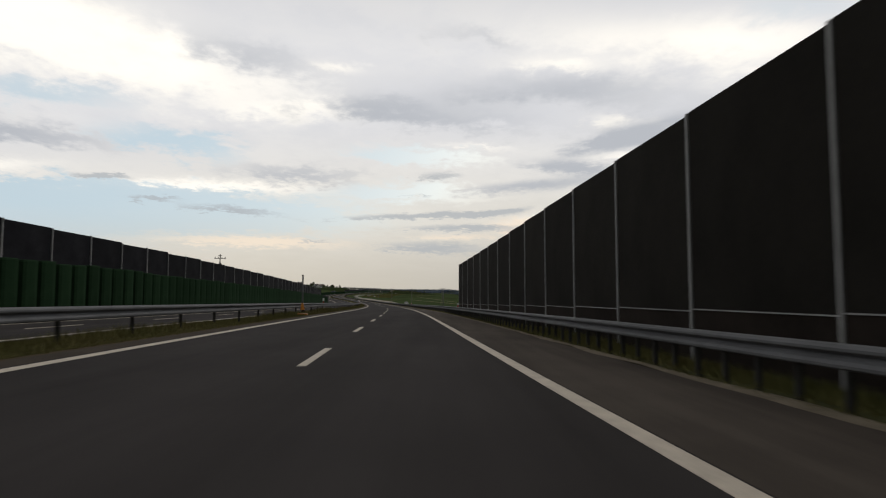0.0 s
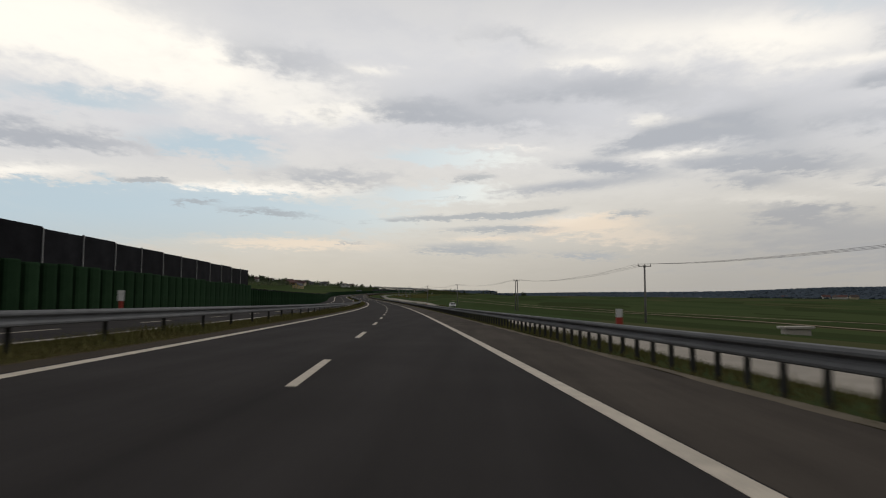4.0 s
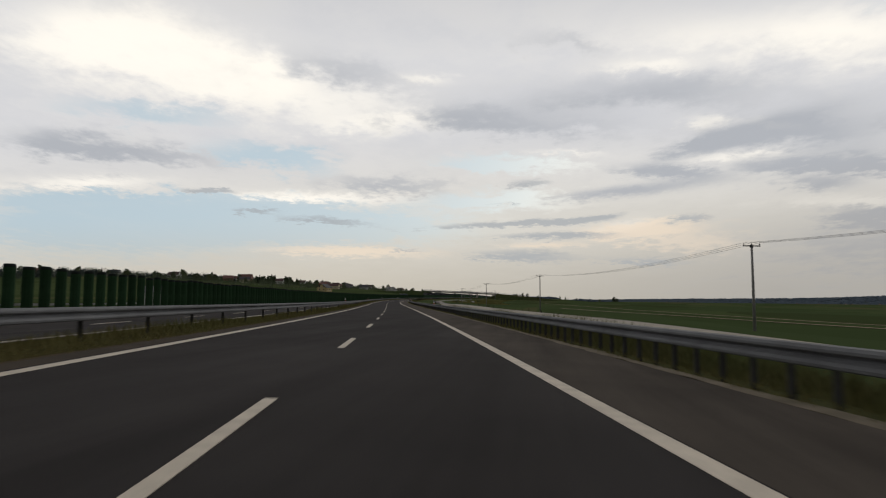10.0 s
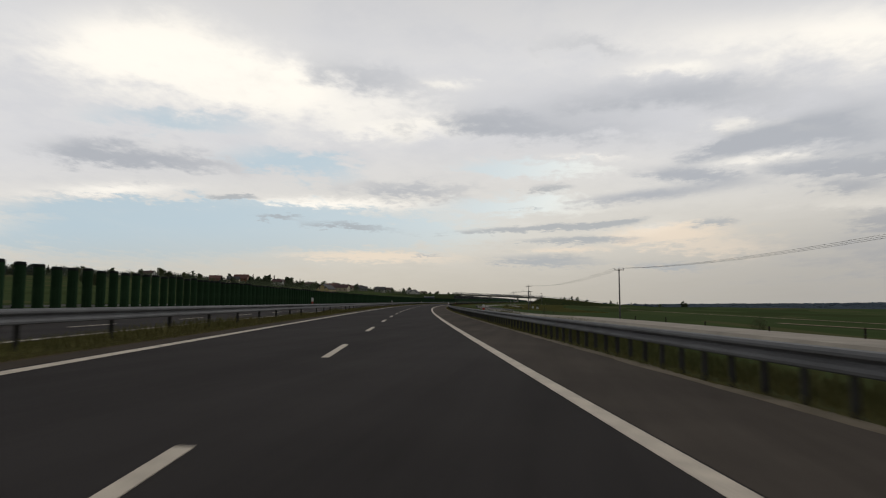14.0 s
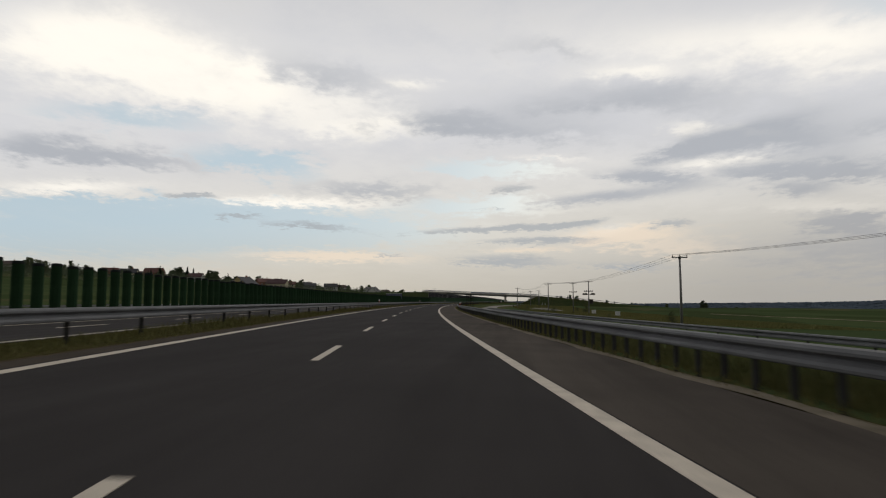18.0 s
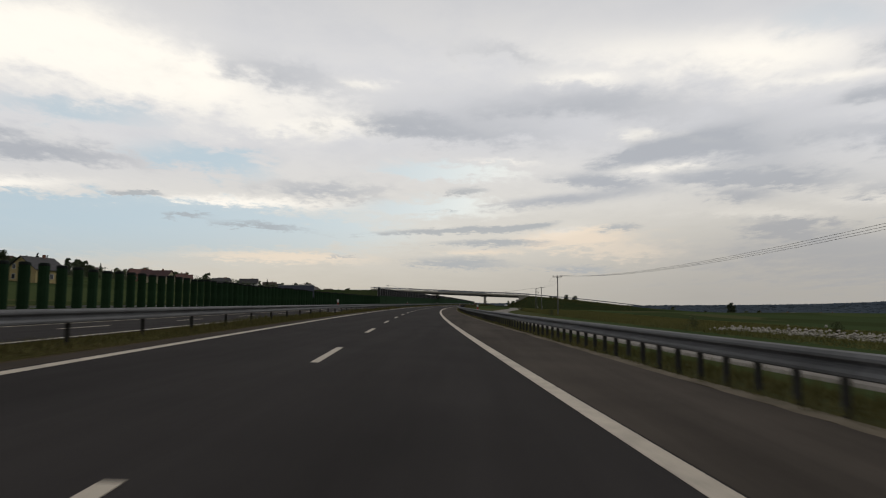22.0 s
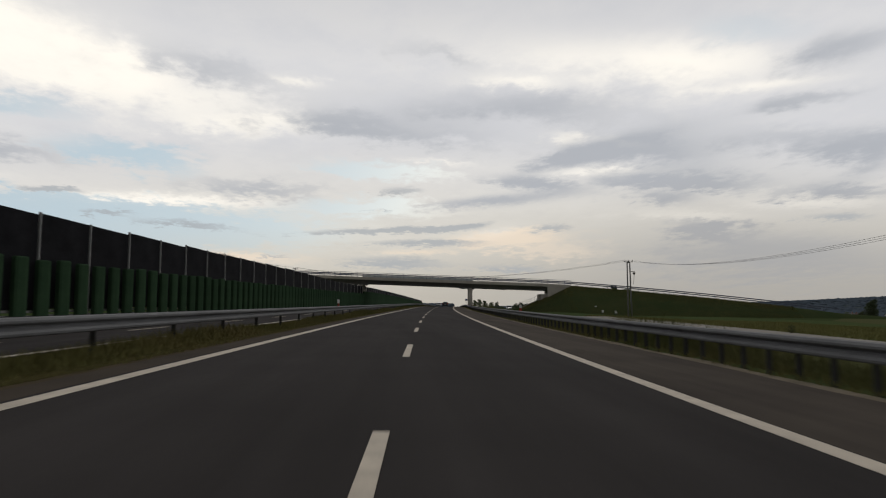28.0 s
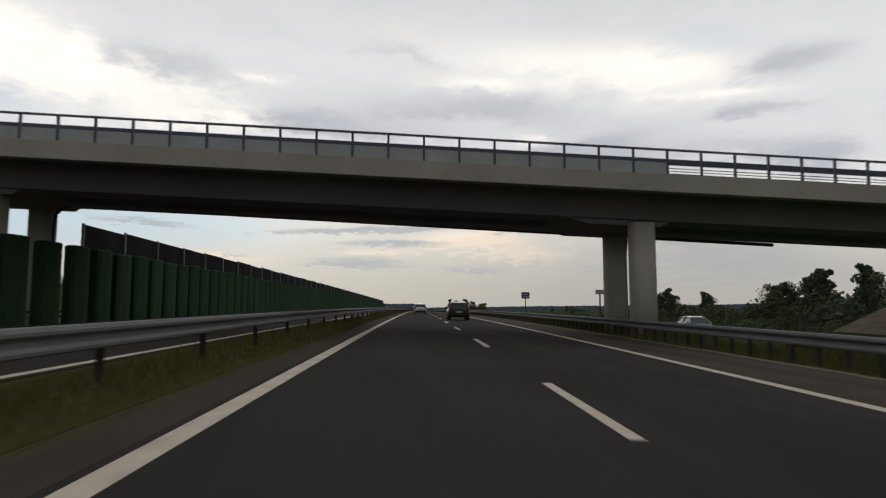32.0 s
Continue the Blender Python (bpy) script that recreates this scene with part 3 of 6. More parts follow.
edge_s = steps(-20, 1330, 0.6)
edge_v, edge_f = [], []
for s in edge_s:
    a0 = 6.40 + 0.16 * noise.noise((s * 0.35, 0.0, 4.0)) + 0.08 * noise.noise((s * 1.7, 2.0, 1.0))
    a1 = 6.86 + 0.16 * noise.noise((s * 0.3, 7.0, 2.0))
    edge_v += [place(s, a0, surface(a0) + 0.002), place(s, (a0 + a1) / 2, surface(6.6) + 0.012), place(s, a1, surface(6.6) - 0.03)]
for k in range(len(edge_s) - 1):
    edge_f += [(3 * k, 3 * k + 1, 3 * k + 4, 3 * k + 3), (3 * k + 1, 3 * k + 2, 3 * k + 5, 3 * k + 4)]
tagged(new("verge", mesh_of("verge", edge_v, edge_f, GRAVEL, True)), "ragged strip of pale dust and grit along the asphalt edge", "verge", kind="structure")
strip("verge", -4.86, -4.625, VERGE_EARTH, "dusty gravel strip between asphalt and median grass", lift=-0.012, cat="verge")
strip("verge", -7.69, -4.865, SOIL, "dark olive turf of the median", lift=-0.006, cat="verge", height=lambda o: float(median_height(o)))
strip("verge", 6.41, 10.4, SOIL, "dark olive turf under the guard rail", lift=0.02, cat="verge", height=lambda o: float(np.interp(o, (6.41, 6.6, 7.6, 8.6, 13), (-0.225, -0.23, -0.25, -0.36, -1.25))))
for owner, off, first, step_s in ((road, 0.0, 10.93 - 96, 12.0), (road2, -11.8, -84.0, 12.0)):
    bm = boxed(-0.075, 0.075, 0, 4, 0, 0.02)
    me = bpy.data.meshes.new("lane_dash")
    bm.to_mesh(me)
    bm.free()
    s = first
    while s < 1560:
        ob = part_of("lane_dash", me, PAINT, owner)
        a, b = place(s, off, surface(off)), place(s + 4, off, surface(off))
        ahead_dir = (b - a).normalized()
        side = Vector((math.cos(at(s)[3]), -math.sin(at(s)[3]), -CROSSFALL if off > -8 else 0.008)).normalized()
        m = Matrix((side, ahead_dir, side.cross(ahead_dir))).transposed().to_4x4()
        ob.matrix_world = Matrix.Translation(a) @ m @ Matrix.Translation((0, 0, -0.012))
        s += step_s


def service_o(s):
    return 17.8 + 5.7 * ramp01(320, 440, s) - 6.5 * ramp01(560, 920, s) + 9 * ramp01(960, 1090, s) - 2.3 * (1 - ramp01(150, 320, s)) - 1.4 * ramp01(720, 800, s) * (1 - ramp01(860, 930, s))


def service_lift(s):
    return 0.36 * ramp01(380, 450, s) + 0.14 * ramp01(490, 560, s) - 0.50 * ramp01(585, 650, s)


PALE_CONCRETE = material("pale_concrete_road", (0.36, 0.325, 0.275), (0.26, 0.235, 0.20), 0.95, scale=0.4, fine_scale=14, bump=0.2, spec=0.05)
for s0, s1, road_mat, words in ((-80, 640, PALE_CONCRETE, "pale concrete service road running beside the motorway"), (640, 1120, CONCRETE_ROAD, "grey worn service road leading towards the bridge")):
    v, f = [], []
    service_s = steps(s0, s1, 10)
    for s in service_s:
        v += [place(s, service_o(s) + o, u + service_lift(s)) for o, u in ((-3.2, -1.9), (-2.3, -1.16), (2.3, -1.2), (3.2, -1.9))]
    for k in range(len(service_s) - 1):
        f += [(4 * k + i, 4 * k + (i + 1) % 4, 4 * k + 4 + (i + 1) % 4, 4 * k + 4 + i) for i in range(4)]
    f += [(3, 2, 1, 0), tuple(4 * (len(service_s) - 1) + i for i in range(4))]
    tagged(new("service_road", mesh_of("service_road", v, f, road_mat)), words, "road", kind="structure")

# ---- guard rails ----
RIDGE = [(0.0, 0.0), (-0.055, 0.004), (-0.085, 0.024), (-0.092, 0.062), (-0.070, 0.104), (-0.006, 0.136), (0.010, 0.160), (0.0, 0.186), (-0.060, 0.202), (-0.088, 0.226), (-0.090, 0.262), (-0.062, 0.304), (0.0, 0.318)]
W_BEAM = [(x, z) for x, z in RIDGE + [(x + 0.008, z) for x, z in RIDGE[::-1]]]


def extruded(name, outline, z0, z1, mat=None):
    """One closed upright bar with the given plan outline, points (x, y)."""
    n = len(outline)
    verts = [(x, y, z) for z in (z0, z1) for x, y in outline]
    faces = [(i, (i + 1) % n, n + (i + 1) % n, n + i) for i in range(n)] + [tuple(range(n))[::-1], tuple(range(n, 2 * n))]
    me = bpy.data.meshes.new(name)
    me.from_pydata(verts, [], faces)
    if mat:
        me.materials.append(mat)
    return me


def post_mesh(h):
    return extruded("post", ((-0.045, -0.032), (0.045, -0.032), (0.045, -0.026), (-0.039, -0.026), (-0.039, 0.026), (0.045, 0.026), (0.045, 0.032), (-0.045, 0.032)), -0.3, h, POSTSTEEL)


def guard_rail(a, b, o, side, pitch, height, label):
    """A W-beam on posts from a to b; side is the way its face looks: -1 left, 1 right; height(s) is its top over the ground."""
    mid = stand((a + b) / 2, o)
    rail = thing("guard_rail", mid, label, "guard rail", "motorway guard rails")
    inv = mid.inverted()
    base = surface(o)
    for shift in ((0.0,) if side else (-0.14, 0.14)):
        sg = side if side else (1 if shift > 0 else -1)
        verts, faces = [], []
        rows = steps(a, b, 4)
        n = len(W_BEAM)
        for s in rows:
            verts += [inv @ place(s, -x * sg + o + shift, z + base + height(s) - 0.312) for x, z in W_BEAM]
        for k in range(len(rows) - 1):
            faces += [(k * n + i, k * n + (i + 1) % n, (k + 1) * n + (i + 1) % n, (k + 1) * n + i) for i in range(n)]
        faces += [tuple(range(n))[::-1], tuple(range((len(rows) - 1) * n, len(rows) * n))]
        part_of("beam", mesh_of("beam", verts, faces, STEEL), STEEL, rail, "galvanised W-profile beam")
    me = post_mesh(0.70)
    for i in range(int((b - a) / pitch + 0.01)):
        s = a + (i + 0.5) * pitch
        ob = part_of("post", me, POSTSTEEL, rail)
        off = o + (0.10 * -side if side else 0)
        ob.matrix_basis = inv @ stand(s, off, base + height(s) - 0.75)
    return rail


def verge_top(s):
    return float(np.interp(s, (0, 260, 515, 700, 1020, 1160), (0.78, 0.765, 0.765, 0.75, 0.735, 0.735)))


def median_top(s):
    return 0.77


for a, b in ((-60, 230), (230, 520), (520, 810), (810, 1100), (1100, 1390)):
    guard_rail(a, b, 6.98, -1, 1.0, verge_top, "grey galvanised guard rail on closely set steel posts by the verge")
guard_rail(1390, 1600, 6.98, -1, 4.0, verge_top, "grey galvanised guard rail running on beyond the bridge")
for a, b in ((-59, 563.85), (563.85, 1179.85), (1179.85, 1600)):
    guard_rail(a, b, -6.05, 0, 4.0, median_top, "double-sided galvanised guard rail in the grassy median")

rail = thing("guard_rail", stand(725, 17), "galvanised guard rail along the service road", "guard rail", "motorway guard rails")
inv = rail.matrix_world.inverted()
v, f = sweep([(x, z - 0.58) for x, z in W_BEAM], steps(640, 810, 5), True, lambda s: service_o(s) - 3.0)
part_of("beam", mesh_of("beam", [inv @ p for p in v], f, STEEL), STEEL, rail, "galvanised W-profile beam")
me = post_mesh(1.05)
for k in range(42):
    s = 642 + 4 * k
    ob = part_of("post", me, POSTSTEEL, rail)
    ob.matrix_basis = inv @ stand(s, service_o(s) - 2.93, -1.3)

# ---- noise barriers ----
def panel_mesh(name, length, z0, z1, ribs):
    """A thick absorbing panel; narrow ribs stand out where its cassettes meet."""
    side = [(0.06, z0)]
    for i in range(1, ribs):
        z = z0 + (z1 - z0) * i / ribs
        side += [(0.06, z - 0.015), (0.072, z - 0.015), (0.072, z + 0.015), (0.06, z + 0.015)]
    side.append((0.06, z1))
    ring = side + [(-x, z) for x, z in side[::-1]]
    n = len(ring)
    verts = [(x, y, z) for y in (0.09, length - 0.09) for x, z in ring]
    faces = [(i, (i + 1) % n, n + (i + 1) % n, n + i) for i in range(n)] + [tuple(range(n))[::-1], tuple(range(n, 2 * n))]
    me = bpy.data.meshes.new(name)
    me.from_pydata(verts, [], faces)
    return me


def h_post(name, z0, z1, deep=0.10):
    half = [(-deep, -0.042), (0.015 - deep, -0.042), (0.015 - deep, -0.012), (deep - 0.015, -0.012), (deep - 0.015, -0.042), (deep, -0.042)]
    return extruded(name, half + [(x, -y) for x, y in half[::-1]], z0, z1, BARRIER_POST)


wall_r = thing("noise_barrier", stand(20, 8.3), "tall black noise barrier with grey steel posts behind the guard rail", "noise barrier", "noise barriers")
inv = wall_r.matrix_world.inverted()
pm, bm_, hp = panel_mesh("panel", 5.0, 0.80, 5.30, 1), panel_mesh("plinth", 5.0, -0.5, 0.80, 1), h_post("barrier_post", -0.5, 5.34)
last_pm, last_bm = panel_mesh("panel", 4.0, 0.80, 5.30, 1), panel_mesh("plinth", 4.0, -0.5, 0.80, 1)
for k in range(23):
    s = 69.2 - 5 * k
    for me, mat in ((pm if k else last_pm, BROWN_PANEL), (bm_ if k else last_bm, BROWN_PLINTH), (hp, BARRIER_POST)):
        ob = part_of(me.name.split(".")[0], me, mat, wall_r)
        ob.matrix_basis = inv @ stand(s, 8.3, 0.08 * (1 - ramp01(0, 60, s)))
    flash = part("flashing", boxed(-0.085, -0.062, 0.06, 4.94 if k else 3.94, 0.775, 0.80), BARRIER_POST, wall_r, "thin pale metal flashing over the plinth")
    flash.matrix_basis = inv @ stand(s, 8.3, 0.08 * (1 - ramp01(0, 60, s)))
ob = part_of("barrier_post", hp, BLACK_PANEL, wall_r)
ob.matrix_basis = inv @ stand(73.2, 8.3)


FIN_CAP = material("dark_fin_cap", (0.016, 0.021, 0.018), (0.010, 0.013, 0.012), 0.8, scale=2, fine_scale=12, spec=0.1)


def fin_mesh(top, half, deep, power=0.55, capped=False, green=GREEN_FIN):
    """An upright green absorbing column with rounded corners, a domed top and shallow upright flutes."""
    bm = bmesh.new()
    ring = []
    for i in range(20):
        a = math.tau * (i + 0.5) / 20
        k = 0.96 if i % 2 else 1.0
        ring.append((deep * k * math.copysign(abs(math.cos(a)) ** power, math.cos(a)), half * k * math.copysign(abs(math.sin(a)) ** power, math.sin(a))))
    rows = [[bm.verts.new((x * k, y * k, z)) for x, y in ring] for z, k in ((-0.3, 1.0), (top - 0.18, 1.0), (top - 0.16, 1.03), (top - 0.04, 0.97), (top, 0.8))]
    for A, B in zip(rows[:-1], rows[1:]):
        for i in range(20):
            bm.faces.new((A[i], A[(i + 1) % 20], B[(i + 1) % 20], B[i]))
    bm.faces.new(rows[0][::-1])
    bm.faces.new(rows[-1])
    if capped:
        for f in bm.faces:
            if min(v.co.z for v in f.verts) > top - 0.2:
                f.material_index = 1
    me = bpy.data.meshes.new("fin")
    bm.to_mesh(me)
    bm.free()
    me.materials.append(green)
    me.materials.append(FIN_CAP)
    return me


FINS = {"open": fin_mesh(3.12, 0.30, 0.30, 1.0, True), "first": fin_mesh(3.47, 0.60, 0.27), "late": fin_mesh(3.54, 0.42, 0.20, green=PALER_FIN), "bridge": fin_mesh(4.2, 0.74, 0.32, green=PALER_FIN)}
TALL_PANEL, TALL_POST = panel_mesh("panel", 5.0, 2.6, 5.55, 1), h_post("barrier_post", -0.3, 5.6, 0.07)
BACK_PANEL = panel_mesh("back_panel", 5.0, 0.5, 2.6, 1)
bm = bmesh.new()
for z in (0.52, 0.78):
    box(bm, -0.03, 0.03, 0.0, 5.0, z, z + 0.13)
PLINTH_L = bpy.data.meshes.new("back_rail")
bm.to_mesh(PLINTH_L)
bm.free()
WALL_O = -19.6


def left_barrier(a, b, tall, label, fin="open", pitch=1.9, lift=0.0, shift=0.0):
    wall = thing("noise_barrier", stand((a + b) / 2, WALL_O), label, "noise barrier", "noise barriers")
    inv = wall.matrix_world.inverted()
    n = int(round((b - a) / pitch))
    for i in range(n):
        ob = part_of("fin", FINS[fin], GREEN_FIN, wall)
        ob.matrix_basis = inv @ stand(a + (i + 0.5) * (b - a) / n, WALL_O, (lift if tall or a > 1100 else -0.07 + 0.28 * ramp01(440, 620, a + i * pitch)) + rng.uniform(-0.09, 0.06), -10 + rng.uniform(-4, 4))
    s = a + shift
    while s < b - 2.5:
        if tall:
            for me, mat, off in ((TALL_PANEL, BLACK_PANEL, -0.52), (BACK_PANEL, BLACK_PANEL, -0.52), (TALL_POST, BARRIER_POST, -0.47)):
                ob = part_of(me.name.split(".")[0], me, mat, wall)
                ob.matrix_basis = inv @ stand(s, WALL_O + off, 0.04 * math.sin(s * 0.7) + (0.43 + 0.07 * ramp01(1050, 1080, s) - 0.5 * ramp01(1100, 1155, s) if 1000 < s < 1180 else 0))
        ob = part_of("back_rail", PLINTH_L, BARRIER_POST, wall)
        ob.matrix_basis = inv @ stand(s, WALL_O - (0.36 if tall else 0.55), 0.0)
        s += 5
    return wall


left_barrier(-60, 90, True, "black noise barrier over a row of dark green fins, grey posts", "first", shift=1.0)
left_barrier(90, 240, True, "black noise barrier over a row of dark green fins, grey posts", "first", shift=1.0)
for a, b in ((240, 500), (500, 760), (760, 1007)):
    left_barrier(a, b, False, "row of round dark green noise columns with open gaps between them", "open", 1.8)
left_barrier(1007, 1184.5, True, "black noise barrier over green fins, ending at the bridge", "late", 1.87, shift=-0.8)
left_barrier(1184.5, 1192.5, False, "short row of green noise fins under the bridge", "bridge", 2.43)
left_barrier(1192.5, 1342.5, True, "black noise barrier over green fins beyond the bridge", "bridge", 2.43)
left_barrier(1342.5, 1500, True, "far black noise barrier over green fins beyond the bridge", "bridge", 2.43)

# ---- bridge ----
BS = 1183.5            # near face at the lane line
SKEW = 0.02           # metres along the road for each metre to the right


def deck_u(o):
    """Height of the top of the parapet kerb over the lane line."""
    return 7.05 - 0.043 * o - (0.00035 * (o - 20) ** 2 if o > 20 else 0)


def bridge_point(o, depth, u):
    return place(BS + SKEW * o + depth, o, u)


bridge = thing("road_bridge", stand(1189, 0), "concrete road bridge over the motorway with steel railings", "bridge")
binv = bridge.matrix_world.inverted()
BO = steps(-60, 34, 2)


def across(name, section, mat, label="", o_list=None, drop=0.0):
    """Part of the bridge: a section of (depth, height under the kerb) drawn from side to side."""
    n = len(section)
    o_list = o_list or BO
    verts = [binv @ bridge_point(o, d, deck_u(o) + u - drop * max(0, o - 34)) for o in o_list for d, u in section]
    faces = [(k * n + i, k * n + (i + 1) % n, (k + 1) * n + (i + 1) % n, (k + 1) * n + i) for k in range(len(o_list) - 1) for i in range(n)]
    faces += [tuple(range(n))[::-1], tuple(range((len(o_list) - 1) * n, len(o_list) * n))]
    return part_of(name, mesh_of(name, verts, faces, mat), mat, bridge, label)


across("deck", [(0.6, -0.12), (9.6, -0.12), (9.6, -0.5), (0.6, -0.5)], SHADED_CONCRETE, "concrete deck slab")
for d in (0.0, 9.6):
    across("edge_beam", [(d, 0.0), (d + 0.6, 0.0), (d + 0.6, -0.75), (d, -0.75)], CONCRETE, "pale concrete edge beam")
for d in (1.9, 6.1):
    across("girder", [(d - 0.5, -0.5), (d + 2.7, -0.5), (d + 2.0, -1.72), (d + 0.1, -1.72)], SHADED_CONCRETE, "deep concrete girder, coloured darker for the shade under the deck")
for c, near_d, far_d in ((-20.5, 2.6, 6.4), (8.12, 1.9, 5.9)):
    for d in (near_d, far_d):
        bm = bmesh.new()
        h = deck_u(c) - 1.95
        prof = []
        for i in range(20):
            a = math.tau * i / 20
            prof.append((0.55 * math.copysign(abs(math.cos(a)) ** 0.6, math.cos(a)), 0.55 * math.copysign(abs(math.sin(a)) ** 0.6, math.sin(a))))
        lo = [bm.verts.new((x, y, -1.2)) for x, y in prof]
        hi = [bm.verts.new((x, y, h + 0.05)) for x, y in prof]
        for i in range(20):
            bm.faces.new((lo[i], lo[(i + 1) % 20], hi[(i + 1) % 20], hi[i]))
        bm.faces.new(lo[::-1])
        bm.faces.new(hi)
        ob = part("pier", bm, CONCRETE, bridge, "round-cornered concrete pier", True)
        ob.matrix_basis = binv @ Matrix.Translation(bridge_point(c, d, 0)) @ Matrix.Rotation(-at(1194)[3], 4, "Z")
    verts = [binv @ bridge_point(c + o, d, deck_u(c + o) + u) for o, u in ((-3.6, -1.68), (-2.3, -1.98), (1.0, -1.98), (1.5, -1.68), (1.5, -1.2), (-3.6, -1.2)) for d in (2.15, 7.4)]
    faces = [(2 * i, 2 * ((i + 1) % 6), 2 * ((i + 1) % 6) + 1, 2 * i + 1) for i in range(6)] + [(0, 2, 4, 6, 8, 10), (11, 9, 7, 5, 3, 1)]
    part_of("crosshead", mesh_of("crosshead", verts, faces, SHADED_CONCRETE), None, bridge, "thickened crosshead with sloping end over the piers")
across("abutment", [(1.2, -2.7), (9.0, -2.7), (9.0, -6.2), (1.2, -6.2)], CONCRETE, "pale concrete bearing seat of the abutment", steps(26.6, 31.4, 1.2))
across("back_wall", [(1.2, -0.5), (9.0, -0.5), (9.0, -2.7), (1.2, -2.7)], CONCRETE, "concrete back wall behind the girder ends", steps(28.6, 31.0, 1.2))
across("abutment", [(0.8, -0.75), (9.4, -0.75), (9.4, -4.8), (0.8, -4.8)], CONCRETE, "pale concrete abutment", steps(-46, -40, 1.5))
across("wing_wall", [(0.05, -0.76), (0.5, -0.76), (0.5, -4.2), (0.05, -4.2)], CONCRETE, "concrete wing wall", steps(28.2, 37.4, 1.6))
for o in steps(36, 104, 4):
    bm = boxed(-0.04, 0.04, -0.05, 0.05, -0.8, 0.88)
    ob = part("barrier_leg", bm, RAIL_PAINT, bridge)
    ob.matrix_basis = binv @ Matrix.Translation(bridge_point(o, 1.05, deck_u(o) - 0.028 * (o - 34)))
for face in (0.28, 9.9):
    rail_o = steps(-60, 34.2, 1.5)
    across("top_rail", [(face - 0.04, 1.17), (face + 0.04, 1.17), (face + 0.04, 1.08), (face - 0.04, 1.08)], RAIL_PAINT, "slim grey hand rail", rail_o)
    bmp = boxed(-0.045, 0.045, -0.05, 0.05, -0.05, 1.1)
    mep = bpy.data.meshes.new("railing_post")
    bmp.to_mesh(mep)
    bmp.free()
    for o in rail_o:
        ob = part_of("railing_post", mep, RAIL_PAINT, bridge)
        ob.matrix_basis = binv @ Matrix.Translation(bridge_point(o, face, deck_u(o))) @ Matrix.Rotation(-at(1194)[3], 4, "Z")
    for o0, o1 in zip(rail_o[:-1], rail_o[1:]):
        if -21 < o0 < 8.4:
            across("screen_panel", [(face - 0.01, 0.56), (face + 0.01, 0.56), (face + 0.01, 0.02), (face - 0.01, 0.02)], SCREEN, "", [o0 + 0.04, o1 - 0.04])
    for lo, hi in ((0.07, 0.10), (0.19, 0.22), (0.31, 0.34)):
        across("lower_bar", [(face + 0.02, hi), (face + 0.05, hi), (face + 0.05, lo), (face + 0.02, lo)], RAIL_PAINT, "", [o for o in rail_o if o >= 8.5])
        across("lower_bar", [(face + 0.02, hi), (face + 0.05, hi), (face + 0.05, lo), (face + 0.02, lo)], RAIL_PAINT, "", [o for o in rail_o if o <= -20])
for face in (1.0, 9.1):
    across("crash_barrier", [(face - 0.05, 0.90), (face + 0.05, 0.90), (face + 0.05, 0.64), (face - 0.05, 0.64)], RAIL_PAINT, "dark steel crash barrier beam", steps(-60, 104, 4), 0.028)


PIPE = material("dark_drain_pipe", (0.03, 0.03, 0.04), None, 0.5, scale=2)
bm = bmesh.new()
rod(bm, binv @ bridge_point(-21.4, 9.2, 6.55), binv @ bridge_point(18.4, 9.2, 4.56), 0.10, 0.10, 8)
part("drain_pipe", bm, PIPE, bridge, "dark drain pipe slung under the deck")
for o in (-20, -16, -12, -8, -4, 0, 4, 12, 16):
    bm = bmesh.new()
    rod(bm, binv @ bridge_point(o, 9.2, 5.48 - 0.05 * o), binv @ bridge_point(o, 9.2, deck_u(o) - 0.4), 0.025, 0.025, 6)
    part("pipe_hanger", bm, PIPE, bridge)
for c in (-20.5, 8.12):
    bm = bmesh.new()
    high = deck_u(c)
    pts = [(c + 1.5, high - 1.3), (c + 1.2, high - 1.9), (c + 0.72, high - 2.3), (c + 0.66, high - 3.0), (c + 0.66, -0.8)]
    for (o0, u0), (o1, u1) in zip(pts[:-1], pts[1:]):
        rod(bm, binv @ bridge_point(o0, 6.2, u0), binv @ bridge_point(o1, 6.2, u1), 0.08, 0.08, 8)
    part("downpipe", bm, PIPE, bridge, "dark downpipe beside the pier")


def embankment(name, o_list, label):
    """The grassy ramp that carries the crossing road down to the field."""
    verts, faces = [], []
    for o in o_list:
        level = deck_u(o) - 0.2 - (0.03 * max(0, o - 34) if o > 0 else ramp01(55, 150, -o) * 3.5)
        nose = np.interp(abs(o), (20.5, 26.5, 34), (-0.9, 1.6, 5.5)) if o > 0 else np.interp(-o, (36, 46, 54), (-0.5, 3.0, 9))
        top = min(level, nose)
        p = BS + SKEW * o
        low = base_height(p, o) - 0.3
        top = max(top, low + 0.05)
        run = (top - low) * 1.7
        for d, u in ((-run, low), (-run * 0.5, (top + low) / 2 + 0.1), (0.6, top), (9.6, top), (9.8 + run * 0.5, (top + low) / 2), (9.8 + run, low)):
            verts.append(place(p + d, o, u))
    n = 6
    for k in range(len(o_list) - 1):
        for i in range(n - 1):
            faces.append((k * n + i, k * n + i + 1, (k + 1) * n + i + 1, (k + 1) * n + i))
    ob = new(name, mesh_of(name, verts, faces, EMBANK, True))
    tagged(ob, label, "embankment", kind="structure")


